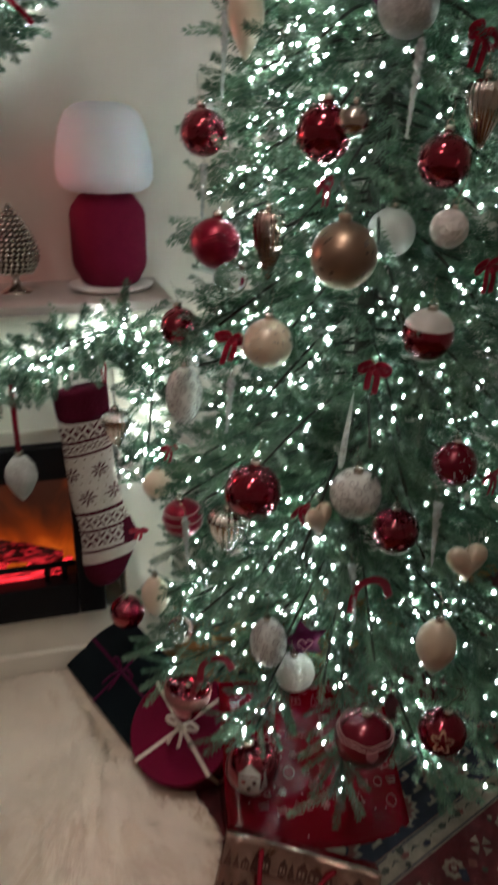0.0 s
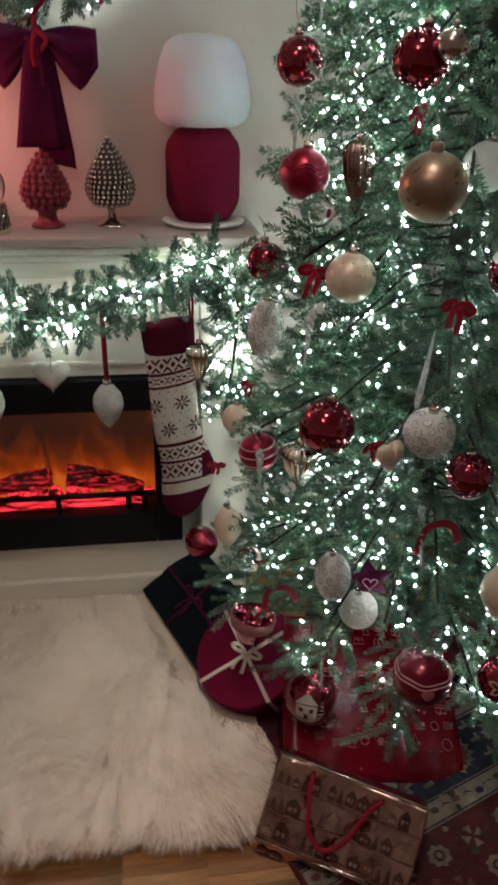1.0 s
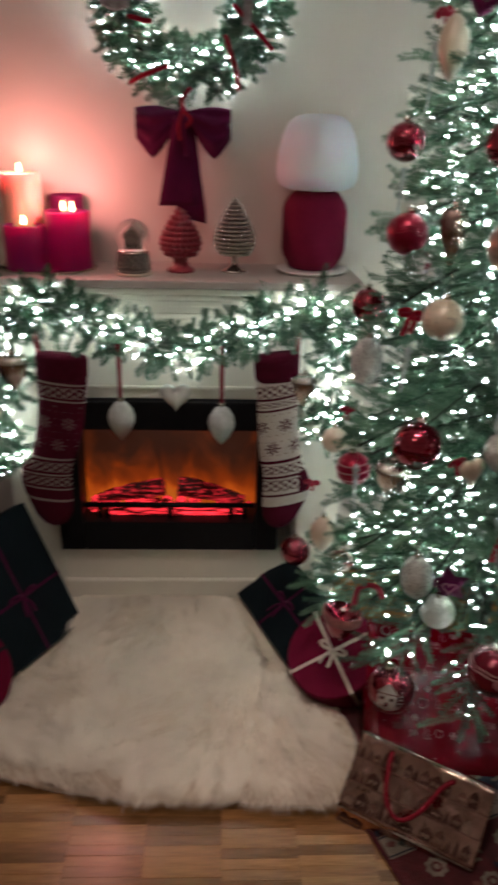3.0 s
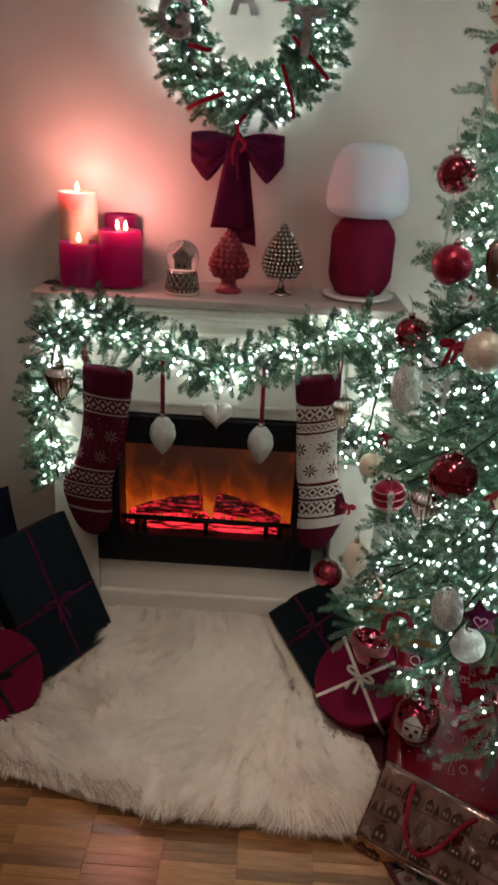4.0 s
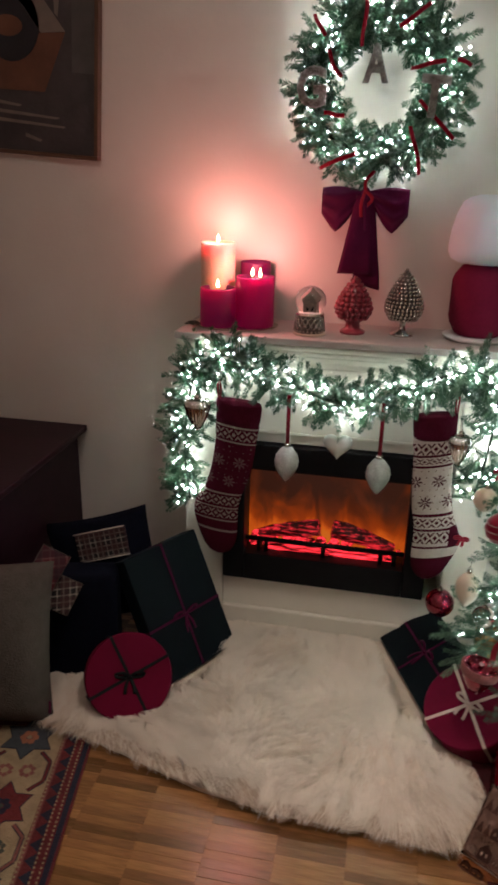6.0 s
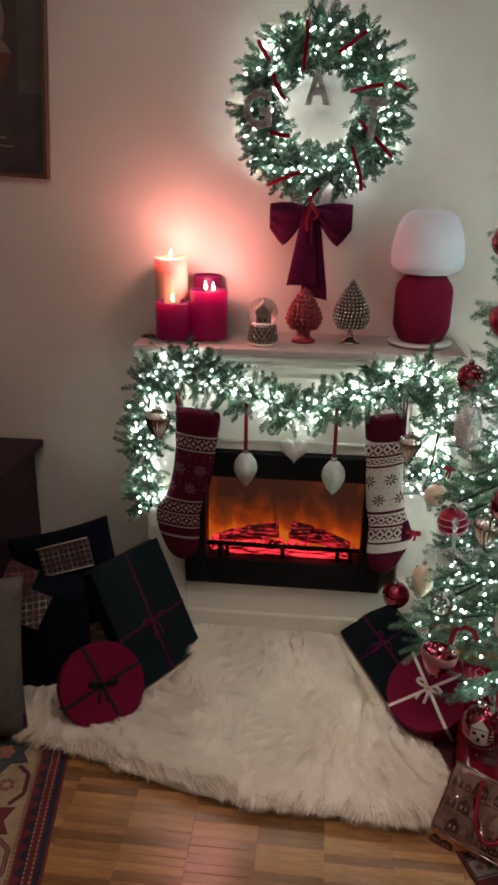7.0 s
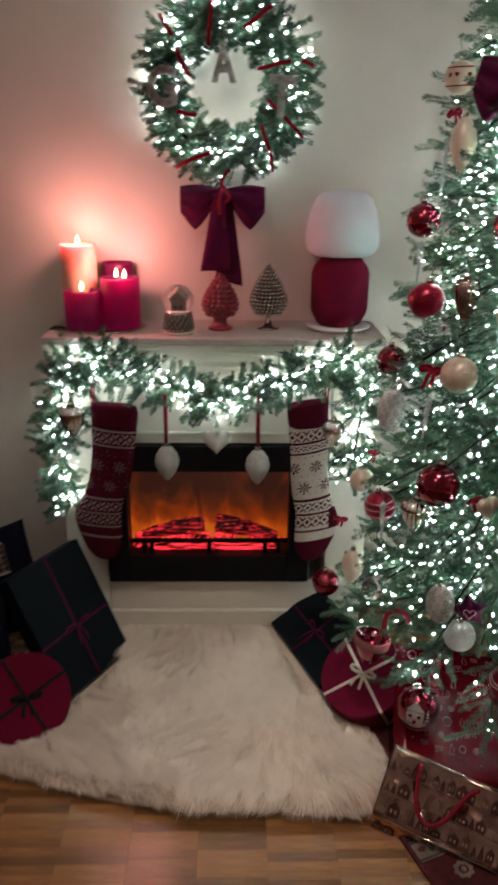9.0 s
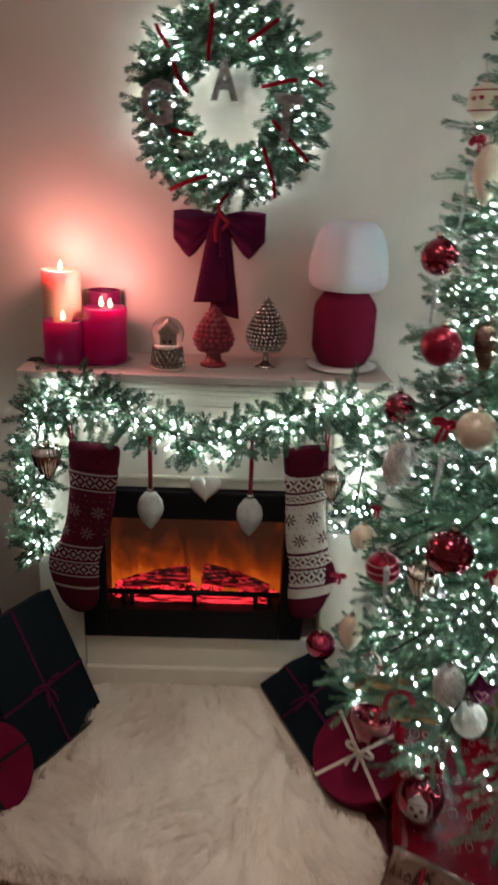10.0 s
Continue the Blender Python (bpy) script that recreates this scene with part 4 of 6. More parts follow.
def scale_cone(x, y, m, label, h0, h1, r, pattern, foot):
    """A cone of many rounded scales on a turned foot."""
    ob = thing("pine_cone_figurine", label, "figurine", "cone figurines on the mantel", at=(x, y, TOP))
    part("foot", lathe(foot, 36), m, ob)
    prof = lambda t: r * (0.66 + 0.34 * math.sin(math.pi / 2 * t / 0.28) if t < 0.28 else 1 - 0.90 * ((t - 0.28) / 0.72) ** 1.45)  # noqa: E731
    # Silver cone: the dark core paints in the shade between its scales.
    part("core", lathe([(0, h0)] + [(max(prof(i / 12) * 0.9, 0.002), h0 + (h1 - h0) * i / 12) for i in range(13)] + [(0, h1)], 30), PEWTER if m is SILVER else m, ob)
    rows = pattern
    for j in range(rows):
        t = (j + 0.5) / rows
        q, z = prof(t), h0 + (h1 - h0) * t
        n = max(4, int(2 * math.pi * q / (0.0120 if pattern > 10 else 0.0165)))
        for i in range(n):
            a = 2 * math.pi * (i + 0.5 * (j % 2)) / n
            s = (0.0056 if pattern > 10 else 0.0092) * (1 - 0.25 * t)
            part("scale", lathe(ball_profile(s, 6), 8, m=pose(q * math.cos(a), q * math.sin(a), z - 0.002)), m, ob)
    part("tip", lathe(ball_profile(0.0055, 6), 10, m=pose(0, 0, h1)), m, ob)
    return ob


FOOT_S = [(0, 0), (0.036, 0), (0.037, 0.004), (0.028, 0.008), (0.014, 0.014), (0.009, 0.026), (0.009, 0.036), (0.014, 0.046), (0.028, 0.054), (0, 0.056)]
FOOT_R = [(0, 0), (0.038, 0), (0.039, 0.006), (0.034, 0.010), (0.024, 0.016), (0.021, 0.030), (0.026, 0.042), (0.034, 0.05), (0, 0.052)]
scale_cone(0.190, 0.152, SILVER, "silver pine cone figurine on a turned silver foot", 0.048, 0.196, 0.056, 14, FOOT_S)
scale_cone(0.040, 0.140, CONE_RED, "glazed red pine cone figurine on a foot", 0.046, 0.168, 0.052, 9, FOOT_R)

globe = thing("snow_globe", "glass snow globe with a small house on a silver base", "snow globe", at=(-0.086, 0.085, TOP))
part("base", lathe([(0, 0.006), (0.044, 0.006), (0.045, 0.016), (0.043, 0.040), (0.040, 0.056), (0.034, 0.061), (0, 0.061)], 48), PEWTER, globe, "dark base under a silver net")
part("foot_rim", lathe([(0, 0), (0.047, 0), (0.050, 0.003), (0.049, 0.007), (0.044, 0.0075), (0, 0.0075)], 48), CREAM, globe, "pale round foot")
part("collar", lathe([(0.033, 0.058), (0.042, 0.058), (0.043, 0.062), (0.040, 0.065), (0.033, 0.065)], 40), SILVER, globe)
for s in (-1, 1):
    for i in range(16):
        a0 = 2 * math.pi * i / 16
        part("net_cord", tube([((0.0462 - 0.005 * t) * math.cos(a0 + s * t * 0.62), (0.0462 - 0.005 * t) * math.sin(a0 + s * t * 0.62), 0.020 + 0.037 * t) for t in (k / 6 for k in range(7))], 0.0015, 4), SILVER, globe)
for i in range(24):
    a0 = 2 * math.pi * i / 24
    part("bead", lathe(ball_profile(0.0036, 5), 7, m=pose(0.046 * math.cos(a0), 0.046 * math.sin(a0), 0.0135)), SILVER, globe)
gp = part("glass_ball", lathe(ball_profile(0.046, 20), 40, m=pose(0, 0, 0.100)), glass("globe_glass", (1, 1, 1), 0.0, 1.25), globe, "clear glass ball")
gp.visible_shadow = False
house = part("house", merge(box(-0.016, 0.016, -0.012, 0.012, 0.062, 0.098), moved(box(-0.014, 0.014, -0.015, 0.015, -0.014, 0.014), pose(0, 0, 0.099, 0, 45, 0))), mat("globe_house", (0.12, 0.095, 0.075), 0.6, vary=0.5, scale=160), globe, "tiny cream house", smooth=False)
part("snow", lathe([(0, 0.074), (0.030, 0.070), (0.038, 0.062), (0, 0.060)], 24), FLUFF, globe)
part("snowy_roof", merge(moved(box(-0.002, 0.027, -0.017, 0.017, -0.002, 0.003), pose(0, 0, 0.1215, 0, 45, 0)), moved(box(-0.027, 0.002, -0.017, 0.017, -0.002, 0.003), pose(0, 0, 0.1215, 0, -45, 0))), mat("globe_roof", (0.24, 0.20, 0.17), 0.6, vary=0.4, scale=160), globe, "snow-covered roof", smooth=False)
part("tiny_window", merge(box(-0.009, -0.003, -0.0135, -0.012, 0.078, 0.088), box(0.003, 0.009, -0.0135, -0.012, 0.078, 0.088)), BLACK, globe, smooth=False)
grown = Matrix.Translation((0, 0, 0.064)) @ Matrix.Diagonal((1.08, 1.08, 1.08, 1)) @ Matrix.Translation((0, 0, -0.066))
for piece in globe.children:
    if piece.name.split(".")[0] in ("house", "snowy_roof", "tiny_window"):
        piece.data.transform(grown)
leaf = thing("leaf_decoration", "small dark leaf decoration at the shelf end", "decoration", at=(-0.462, 0.12, TOP))
part("leaf", lathe([(0, 0), (0.014, 0.001), (0.022, 0.004), (0.010, 0.010), (0, 0.011)], 10, lambda a, k: 1 + 0.4 * math.cos(5 * a)), BARK, leaf)

# ---- hangings on wreath and mantel ----
bow = thing("wreath_bow", "large burgundy velvet bow with two tails under the wreath", "bow", at=(0.047, WALL_Y - 0.045, 1.447))


def bow_loop(side):
    bm = bmesh.new()
    rings = []
    for i in range(9):
        t = i / 8
        x = side * (0.012 + 0.118 * t)
        hi, lo = 0.012 + 0.006 * t + 0.008 * math.sin(math.pi * t), -0.012 - 0.105 * math.sin(min(1, t * 1.25) * math.pi / 2) * (1 - 0.55 * max(0, t - 0.62) / 0.38)
        d = 0.010 + 0.020 * math.sin(math.pi * min(1, t * 0.8 + 0.1))
        rings.append([bm.verts.new((x, -0.008 + d * math.cos(q) + (0.009 - 0.004 * t) * math.sin(9 * math.sin(q) + 1.2 * side + 1.5 * t) * (0.3 + 0.7 * abs(math.cos(q))), (hi + lo) / 2 + (hi - lo) / 2 * math.sin(q))) for q in (2 * math.pi * k / 32 for k in range(32))])
    for a, b in zip(rings, rings[1:]):
        for k in range(32):
            bm.faces.new((a[k], a[(k + 1) % 32], b[(k + 1) % 32], b[k]))
    bm.faces.new(rings[0]), bm.faces.new(rings[-1])
    bmesh.ops.recalc_face_normals(bm, faces=bm.faces[:])
    return bm


def bow_tail(x0, x1, w0, w1, z1, cut):
    bm = bmesh.new()
    n, m = 12, 8
    grid = [[bm.verts.new((x0 + (x1 - x0) * (j / n) + (w0 + (w1 - w0) * (j / n)) * (i / m - 0.5), -0.012 - 0.010 * math.sin(3.1 * i / m + j * 0.2) * (1 - 0.4 * j / n), z1 * (j / n) + (cut * (i / m) if j == n else 0))) for i in range(m + 1)] for j in range(n + 1)]
    for j in range(n):
        for i in range(m):
            bm.faces.new((grid[j][i], grid[j][i + 1], grid[j + 1][i + 1], grid[j + 1][i]))
    bm.normal_update()
    bmesh.ops.solidify(bm, geom=bm.faces[:], thickness=0.003)
    return bm


for side in (-1, 1):
    part("loop", moved(bow_loop(side), Matrix.Diagonal((0.95, 1.3, 0.95, 1))), VELVET, big)
part("loop", bow_loop(-1), VELVET, bow)
part("loop", bow_loop(1), VELVET, bow)
part("tail", bow_tail(0.005, 0.02, 0.04, 0.085, -0.262, -0.02), VELVET, bow)
part("tail", moved(bow_tail(-0.005, -0.018, 0.04, 0.105, -0.232, 0.0), pose(0, -0.016, 0)), VELVET, bow)
part("knot", moved(lathe(ball_profile(0.02, 10), 18), Matrix.LocRotScale((0, -0.022, 0.0), None, (0.75, 0.7, 1.2))), VELVET, bow)
cord = thing("knotted_cord", "red velvet cord tied over the bow", "ribbon", at=(0.047, WALL_Y - 0.09, 1.46))
for x0, x1, h in ((-0.010, -0.008, -0.075), (0.004, 0.008, -0.115), (0.0, 0.022, 0.055), (0.022, 0.004, -0.045)):
    strip([(0, 0, 0), (x0, -0.008, h * 0.5), (x1, 0.0, h)], 0.010, VELVET if h < -0.1 else RIBBON, "strand", cord)


def letter(ch, x, z, size, label, rz=0):
    cu = bpy.data.curves.new("letter_" + ch.lower(), "FONT")
    cu.offset = 0.0035
    cu.body, cu.size, cu.extrude, cu.bevel_depth, cu.align_x, cu.align_y = ch, size, 0.004, 0.0018, "CENTER", "CENTER"
    cu.materials.append(LETTER)
    tmp = bpy.data.objects.new("tmp", cu)
    scene.collection.objects.link(tmp)
    me = bpy.data.meshes.new_from_object(tmp.evaluated_get(bpy.context.evaluated_depsgraph_get()))
    bpy.data.objects.remove(tmp)
    me.transform(Matrix.Diagonal((0.70 if ch == "A" else 0.86, 1, 1, 1)))
    ob = new("letter_ornament", me)
    ob.matrix_world = pose(x, WALL_Y - (0.11 if ch == "A" else 0.175), z, 90, 0, 0) @ pose(0, 0, 0, 0, 0, rz)
    return tagged(ob, label, "letter", "letters hung on the wreath")


letter("A", 0.052, 1.788, 0.130, "grey glitter letter A hanging in the wreath")
letter("G", -0.116, 1.722, 0.135, "grey glitter letter G hung on the wreath")
letter("T", 0.214, 1.700, 0.140, "grey glitter letter T hung on the wreath", -4)
TURNS = ((0.009, 1.99, 0.006, 1.850), (0.112, 1.894, 0.206, 1.961), (0.157, 1.789, 0.264, 1.798), (0.300, 1.805, 0.340, 1.792), (0.201, 1.689, 0.313, 1.581),
         (0.179, 1.617, 0.219, 1.465), (0.009, 1.532, -0.107, 1.483), (-0.107, 1.648, -0.036, 1.648), (-0.103, 1.836, -0.058, 1.756), (-0.152, 1.939, -0.116, 1.872))
for i, (xa, za, xb, zb) in enumerate(TURNS):
    rb = thing("wreath_ribbon", "red velvet ribbon wound round the wreath", "ribbon", "ribbon turns on the wreath", at=(0, 0, 0))
    pts = []
    for k in range(9):
        t = k / 8
        x, z = xa + (xb - xa) * t + 0.004 * math.sin(5 * t + i), za + (zb - za) * t + 0.004 * math.sin(4 * t + 2 * i)
        x, z = WC.x + 0.86 * (x - WC.x), WC.z + 0.86 * (z - WC.z)
        q = max(-1.0, min(1.0, (math.hypot(x - WC.x, z - WC.z) - 0.185) / 0.10))
        pts.append((x, WC.y - 0.030 - 0.068 * math.sqrt(max(0.0, 1 - q * q)), z))
    strip(pts, 0.011, RIBBON, "turn", rb, up=(0.3, -1, 0.1))

drop(-0.126, -0.005, 0.650, 0.038, 0.122, GLITTER, "white frosted drop ornament on a red ribbon", 0.155, "drops hung from the mantel")
drop(0.158, -0.005, 0.638, 0.038, 0.122, GLITTER, "white frosted drop ornament on a red ribbon", 0.165, "drops hung from the mantel")
heart(0.030, -0.015, 0.730, 0.045, FROST, "white glass heart hung from the garland", "drops hung from the mantel")


def knit(name, base, other, bands, marks, tilt=0.0, middle=0.0, faint=1.0, heel=None):
    """Knitted wool with contrast stripes: bands are (z from, z to, kind): 1 plain stripe, 2 a fair isle row."""
    m = mat(name, base, 0.95, vary=0.15, scale=60, bump=0.5, bump_scale=260, spec=0.1)
    n, l = nodes_of(m)
    p = n["Principled BSDF"]
    src = p.inputs["Base Color"].links[0].from_socket
    tc, sx = n.new("ShaderNodeTexCoord"), n.new("ShaderNodeSeparateXYZ")
    l.new(tc.outputs["Object"], sx.inputs[0])
    level = None

    def op(kind, a, b=None):
        q = n.new("ShaderNodeMath")
        q.operation = kind
        for i, v in enumerate((a, b)):
            if v is None:
                continue
            if isinstance(v, (int, float)):
                q.inputs[i].default_value = v
            else:
                l.new(v, q.inputs[i])
        return q.outputs[0]

    level = op("SUBTRACT", sx.outputs[2], op("MULTIPLY", op("SUBTRACT", sx.outputs[0], middle), tilt))
    total = None
    for z0, z1, kind in bands:
        mask = op("MULTIPLY", op("GREATER_THAN", level, z0), op("LESS_THAN", level, z1))
        if kind == 2:
            u = op("ABSOLUTE", op("SUBTRACT", op("FRACT", op("MULTIPLY", sx.outputs[0], 36)), 0.5))
            v = op("ABSOLUTE", op("SUBTRACT", op("DIVIDE", op("SUBTRACT", level, z0), z1 - z0), 0.5))
            w = op("ADD", u, v)
            mask = op("MULTIPLY", mask, op("GREATER_THAN", op("SINE", op("MULTIPLY", w, 12)), 0.2))
        total = mask if total is None else op("MAXIMUM", total, mask)
    if marks:
        zone = op("MULTIPLY", op("GREATER_THAN", level, marks[0]), op("LESS_THAN", level, marks[1]))
        for size, off, six in ((0.068, 0.0, True), (0.021, 0.31, False)):
            row = op("FLOOR", op("DIVIDE", level, size))
            u = op("SUBTRACT", op("FRACT", op("ADD", op("DIVIDE", sx.outputs[0], size), op("MULTIPLY", row, 0.5 + off))), 0.5)
            v = op("SUBTRACT", op("FRACT", op("DIVIDE", level, size)), 0.5)
            q = op("SQRT", op("ADD", op("MULTIPLY", u, u), op("MULTIPLY", v, v)))
            if six:
                ang = op("ARCTAN2", v, u)
                arm = op("GREATER_THAN", op("ABSOLUTE", op("COSINE", op("MULTIPLY", ang, 4))), op("ADD", 0.35, op("MULTIPLY", q, 1.9)))
                flake = op("MULTIPLY", arm, op("MULTIPLY", op("LESS_THAN", q, 0.29), op("GREATER_THAN", q, 0.05)))
            else:
                flake = op("LESS_THAN", q, 0.09)
            total = op("MAXIMUM", total, op("MULTIPLY", op("MULTIPLY", zone, faint), flake))
    if heel:
        total = op("MAXIMUM", total, op("MULTIPLY", op("GREATER_THAN", sx.outputs[0], heel[0]), op("MULTIPLY", op("GREATER_THAN", level, heel[1]), op("LESS_THAN", level, heel[2]))))
    mix = n.new("ShaderNodeMix")
    mix.data_type = "RGBA"
    l.new(total, mix.inputs[0]), l.new(src, mix.inputs[6])
    mix.inputs[7].default_value = (*other, 1)
    l.new(mix.outputs[2], p.inputs["Base Color"])
    return m


def loft(sections, depth=0.022, segs=22):
    """Oval sections (x, z, half width, tilt in degrees) joined into a soft body."""
    bm = bmesh.new()
    rings = []
    for x, z, w, a in sections:
        c, s = math.cos(math.radians(a)), math.sin(math.radians(a))
        k = depth * min(1.0, w / 0.05)
        rings.append([bm.verts.new((x + w * math.cos(q) * c, k * math.sin(q), z + w * math.cos(q) * s)) for q in (2 * math.pi * i / segs for i in range(segs))])
    for a, b in zip(rings, rings[1:]):
        for i in range(segs):
            bm.faces.new((a[i], a[(i + 1) % segs], b[(i + 1) % segs], b[i]))
    bm.faces.new(rings[0]), bm.faces.new(rings[-1])
    bmesh.ops.recalc_face_normals(bm, faces=bm.faces[:])
    bmesh.ops.subdivide_edges(bm, edges=bm.edges[:], cuts=1, use_grid_fill=True, smooth=0.3)
    return bm


WINE, IVORY = (0.062, 0.004, 0.014), (0.50, 0.45, 0.40)
KNIT_RED = knit("wine_knit", WINE, (0.25, 0.20, 0.18), ((0.762, 0.768, 1), (0.722, 0.757, 2), (0.711, 0.716, 1), (0.529, 0.535, 1), (0.490, 0.522, 2), (0.478, 0.483, 1), (0.444, 0.474, 2), (0.432, 0.437, 1), (0.393, 0.401, 1)), (0.56, 0.70), -0.12, -0.30, 0.38)
KNIT_WHITE = knit("ivory_knit", IVORY, WINE, ((0.736, 0.772, 2), (0.726, 0.734, 1), (0.704, 0.722, 2), (0.692, 0.699, 1), (0.528, 0.538, 1), (0.492, 0.522, 2), (0.478, 0.486, 1), (0.436, 0.474, 2), (0.418, 0.425, 1), (0.26, 0.386, 1)), (0.55, 0.685), 0.20, 0.33, 1.0, (0.388, 0.425, 0.490))
CUFF = mat("wine_cuff", WINE, 0.95, vary=0.2, scale=50, bump=0.5, bump_scale=200, spec=0.1)


def stocking(m, label, sections, cuff, loop_at):
    ob = thing("christmas_stocking", label, "stocking", "stockings hung from the mantel", at=(0, -0.005, 0))
    part("sock", loft(sections), m, ob, "knitted foot and leg with patterned bands")
    part("cuff", loft(cuff, 0.027), CUFF, ob, "burgundy knitted cuff")
    x, z = loop_at
    part("loop", tube([(x, 0, z - 0.01), (x - 0.004, 0, z + 0.05), (x + 0.002, 0, z + 0.07), (x + 0.006, 0, z + 0.04), (x + 0.004, 0, z - 0.01)], 0.003, 6, up=(0, 1, 0)), RIBBON, ob)
    return ob


stocking(KNIT_RED, "burgundy knitted stocking with white snowflake bands",
         [(-0.283, 0.80, 0.066, -4), (-0.288, 0.72, 0.066, -3), (-0.300, 0.63, 0.065, -2), (-0.318, 0.56, 0.070, 8), (-0.345, 0.51, 0.080, 12), (-0.352, 0.46, 0.074, 8), (-0.345, 0.40, 0.066, 4), (-0.338, 0.35, 0.054, 2), (-0.336, 0.32, 0.034, 0), (-0.336, 0.308, 0.010, 0)],
         [(-0.281, 0.842, 0.070, -5), (-0.281, 0.82, 0.072, -4), (-0.283, 0.79, 0.071, -4), (-0.285, 0.772, 0.067, -4)], (-0.345, 0.84))
stocking(KNIT_WHITE, "ivory knitted stocking with burgundy bands, cuff and toe",
         [(0.312, 0.80, 0.058, 5), (0.316, 0.72, 0.058, 4), (0.322, 0.62, 0.059, 2), (0.332, 0.54, 0.063, -6), (0.352, 0.48, 0.074, -14), (0.352, 0.43, 0.070, -12), (0.342, 0.38, 0.060, -6), (0.336, 0.34, 0.050, -2), (0.334, 0.315, 0.032, 0), (0.333, 0.303, 0.010, 0)],
         [(0.309, 0.852, 0.063, 8), (0.310, 0.83, 0.064, 7), (0.312, 0.80, 0.063, 6), (0.314, 0.775, 0.059, 5)], (0.365, 0.855))

# ---- gifts, cushions, furniture by the hearth ----
def basis(o, u, v):
    """A frame at o with x along u, y along v and z off the face."""
    u, v = Vector(u).normalized(), Vector(v)
    v = (v - u * v.dot(u)).normalized()
    w = u.cross(v)
    return Matrix(((u.x, v.x, w.x, o[0]), (u.y, v.y, w.y, o[1]), (u.z, v.z, w.z, o[2]), (0, 0, 0, 1)))


def tie_bow(parent, m, x, y, z, s, w):
    """A flat ribbon bow that lies on a face."""
    for side in (-1, 1):
        strip([(x, y, z), (x + side * s * 0.5, y + s * 0.30, z + s * 0.25), (x + side * s, y + s * 0.22, z + s * 0.12), (x + side * s * 0.8, y + s * 0.02, z + 0.002), (x, y, z)], w, m, "bow_loop", parent, up=(0, 0, 1))
        strip([(x, y, z), (x + side * s * 0.25, y - s * 0.5, z + 0.004), (x + side * s * 0.35, y - s * 1.15, z + 0.002)], w, m, "bow_tail", parent, up=(0, 0, 1))
    part("knot", lathe(ball_profile(w * 0.75, 6), 10, m=pose(x, y, z + 0.003)), m, parent)


def flat_gift(m, U, V, T, paper, ribbon, label, cx, cy, w=0.008):
    ob = thing("gift_box", label, "gift box", "gifts by the hearth", at=m)
    part("box", box(0, U, 0, V, -T, 0, 0.003), paper, ob, smooth=False)
    part("ribbon_across", merge(box(-0.001, U + 0.001, cy - w / 2, cy + w / 2, -T - 0.001, 0.0012, 0.0004, 1)), ribbon, ob, smooth=False)
    part("ribbon_along", merge(box(cx - w / 2, cx + w / 2, -0.001, V + 0.001, -T - 0.0015, 0.0018, 0.0004, 1)), ribbon, ob, smooth=False)
    tie_bow(ob, ribbon, cx, cy, 0.003, 0.048, w)
    return ob


v_up = Vector((-0.163, 0.105, 0.354))
left_dir = Vector((-0.503, -0.864, 0))
o = Vector((-0.258, -0.105, 0.03)) + left_dir * 0.30
flat_gift(basis(o, -left_dir, v_up), 0.30, 0.405, 0.06, GREEN_PAPER, VELVET, "dark green gift box tied with red ribbon, leaning by the mantel", 0.15, 0.17)
flat_gift(basis((0.214, 0.030, 0.035), (0.36, -0.93, 0), (0.80, 0.31, 0.52)), 0.36, 0.21, 0.05, GREEN_PAPER, VELVET, "dark green gift box with red ribbon under the tree edge", 0.17, 0.10)


def round_gift(m, r, h, paper, ribbon, label, w, cross=35):
    ob = thing("round_gift_box", label, "gift box", "gifts by the hearth", at=m)
    part("box", lathe([(0, -h), (r - 0.004, -h), (r, -h + 0.004), (r, -0.02), (r + 0.003, -0.02), (r + 0.003, -0.004), (r, 0), (0, 0)], 56), paper, ob, smooth=False)
    for a in (cross, cross + 90):
        part("ribbon", moved(box(-r - 0.0045, r + 0.0045, -w / 2, w / 2, -h - 0.001, 0.0014 + 0.0006 * (a > 90), 0.0004, 1), pose(0, 0, 0, 0, 0, a)), ribbon, ob, smooth=False)
    tie_bow(ob, ribbon, 0, 0, 0.003, 0.04, w)
    return ob


up_l = Vector((-0.16, 0.53, 0.82))
n_l = Vector((0.45, -0.72, 0.53))
round_gift(basis((-0.488, -0.480, 0.140), up_l.cross(n_l), up_l), 0.122, 0.075, RED_PAPER, BLACK_RIBBON, "round red gift box tied with black ribbon, leaning", 0.009, 26)
up_r = Vector((0.45, 0.50, 0.45))
n_r = Vector((-0.38, -0.40, 0.83))
round_gift(basis((0.462, -0.375, 0.135), up_r.cross(n_r), up_r), 0.125, 0.10, RED_PAPER, WHITE_RIBBON, "round red gift box tied with cream ribbon under the tree", 0.009, 55)


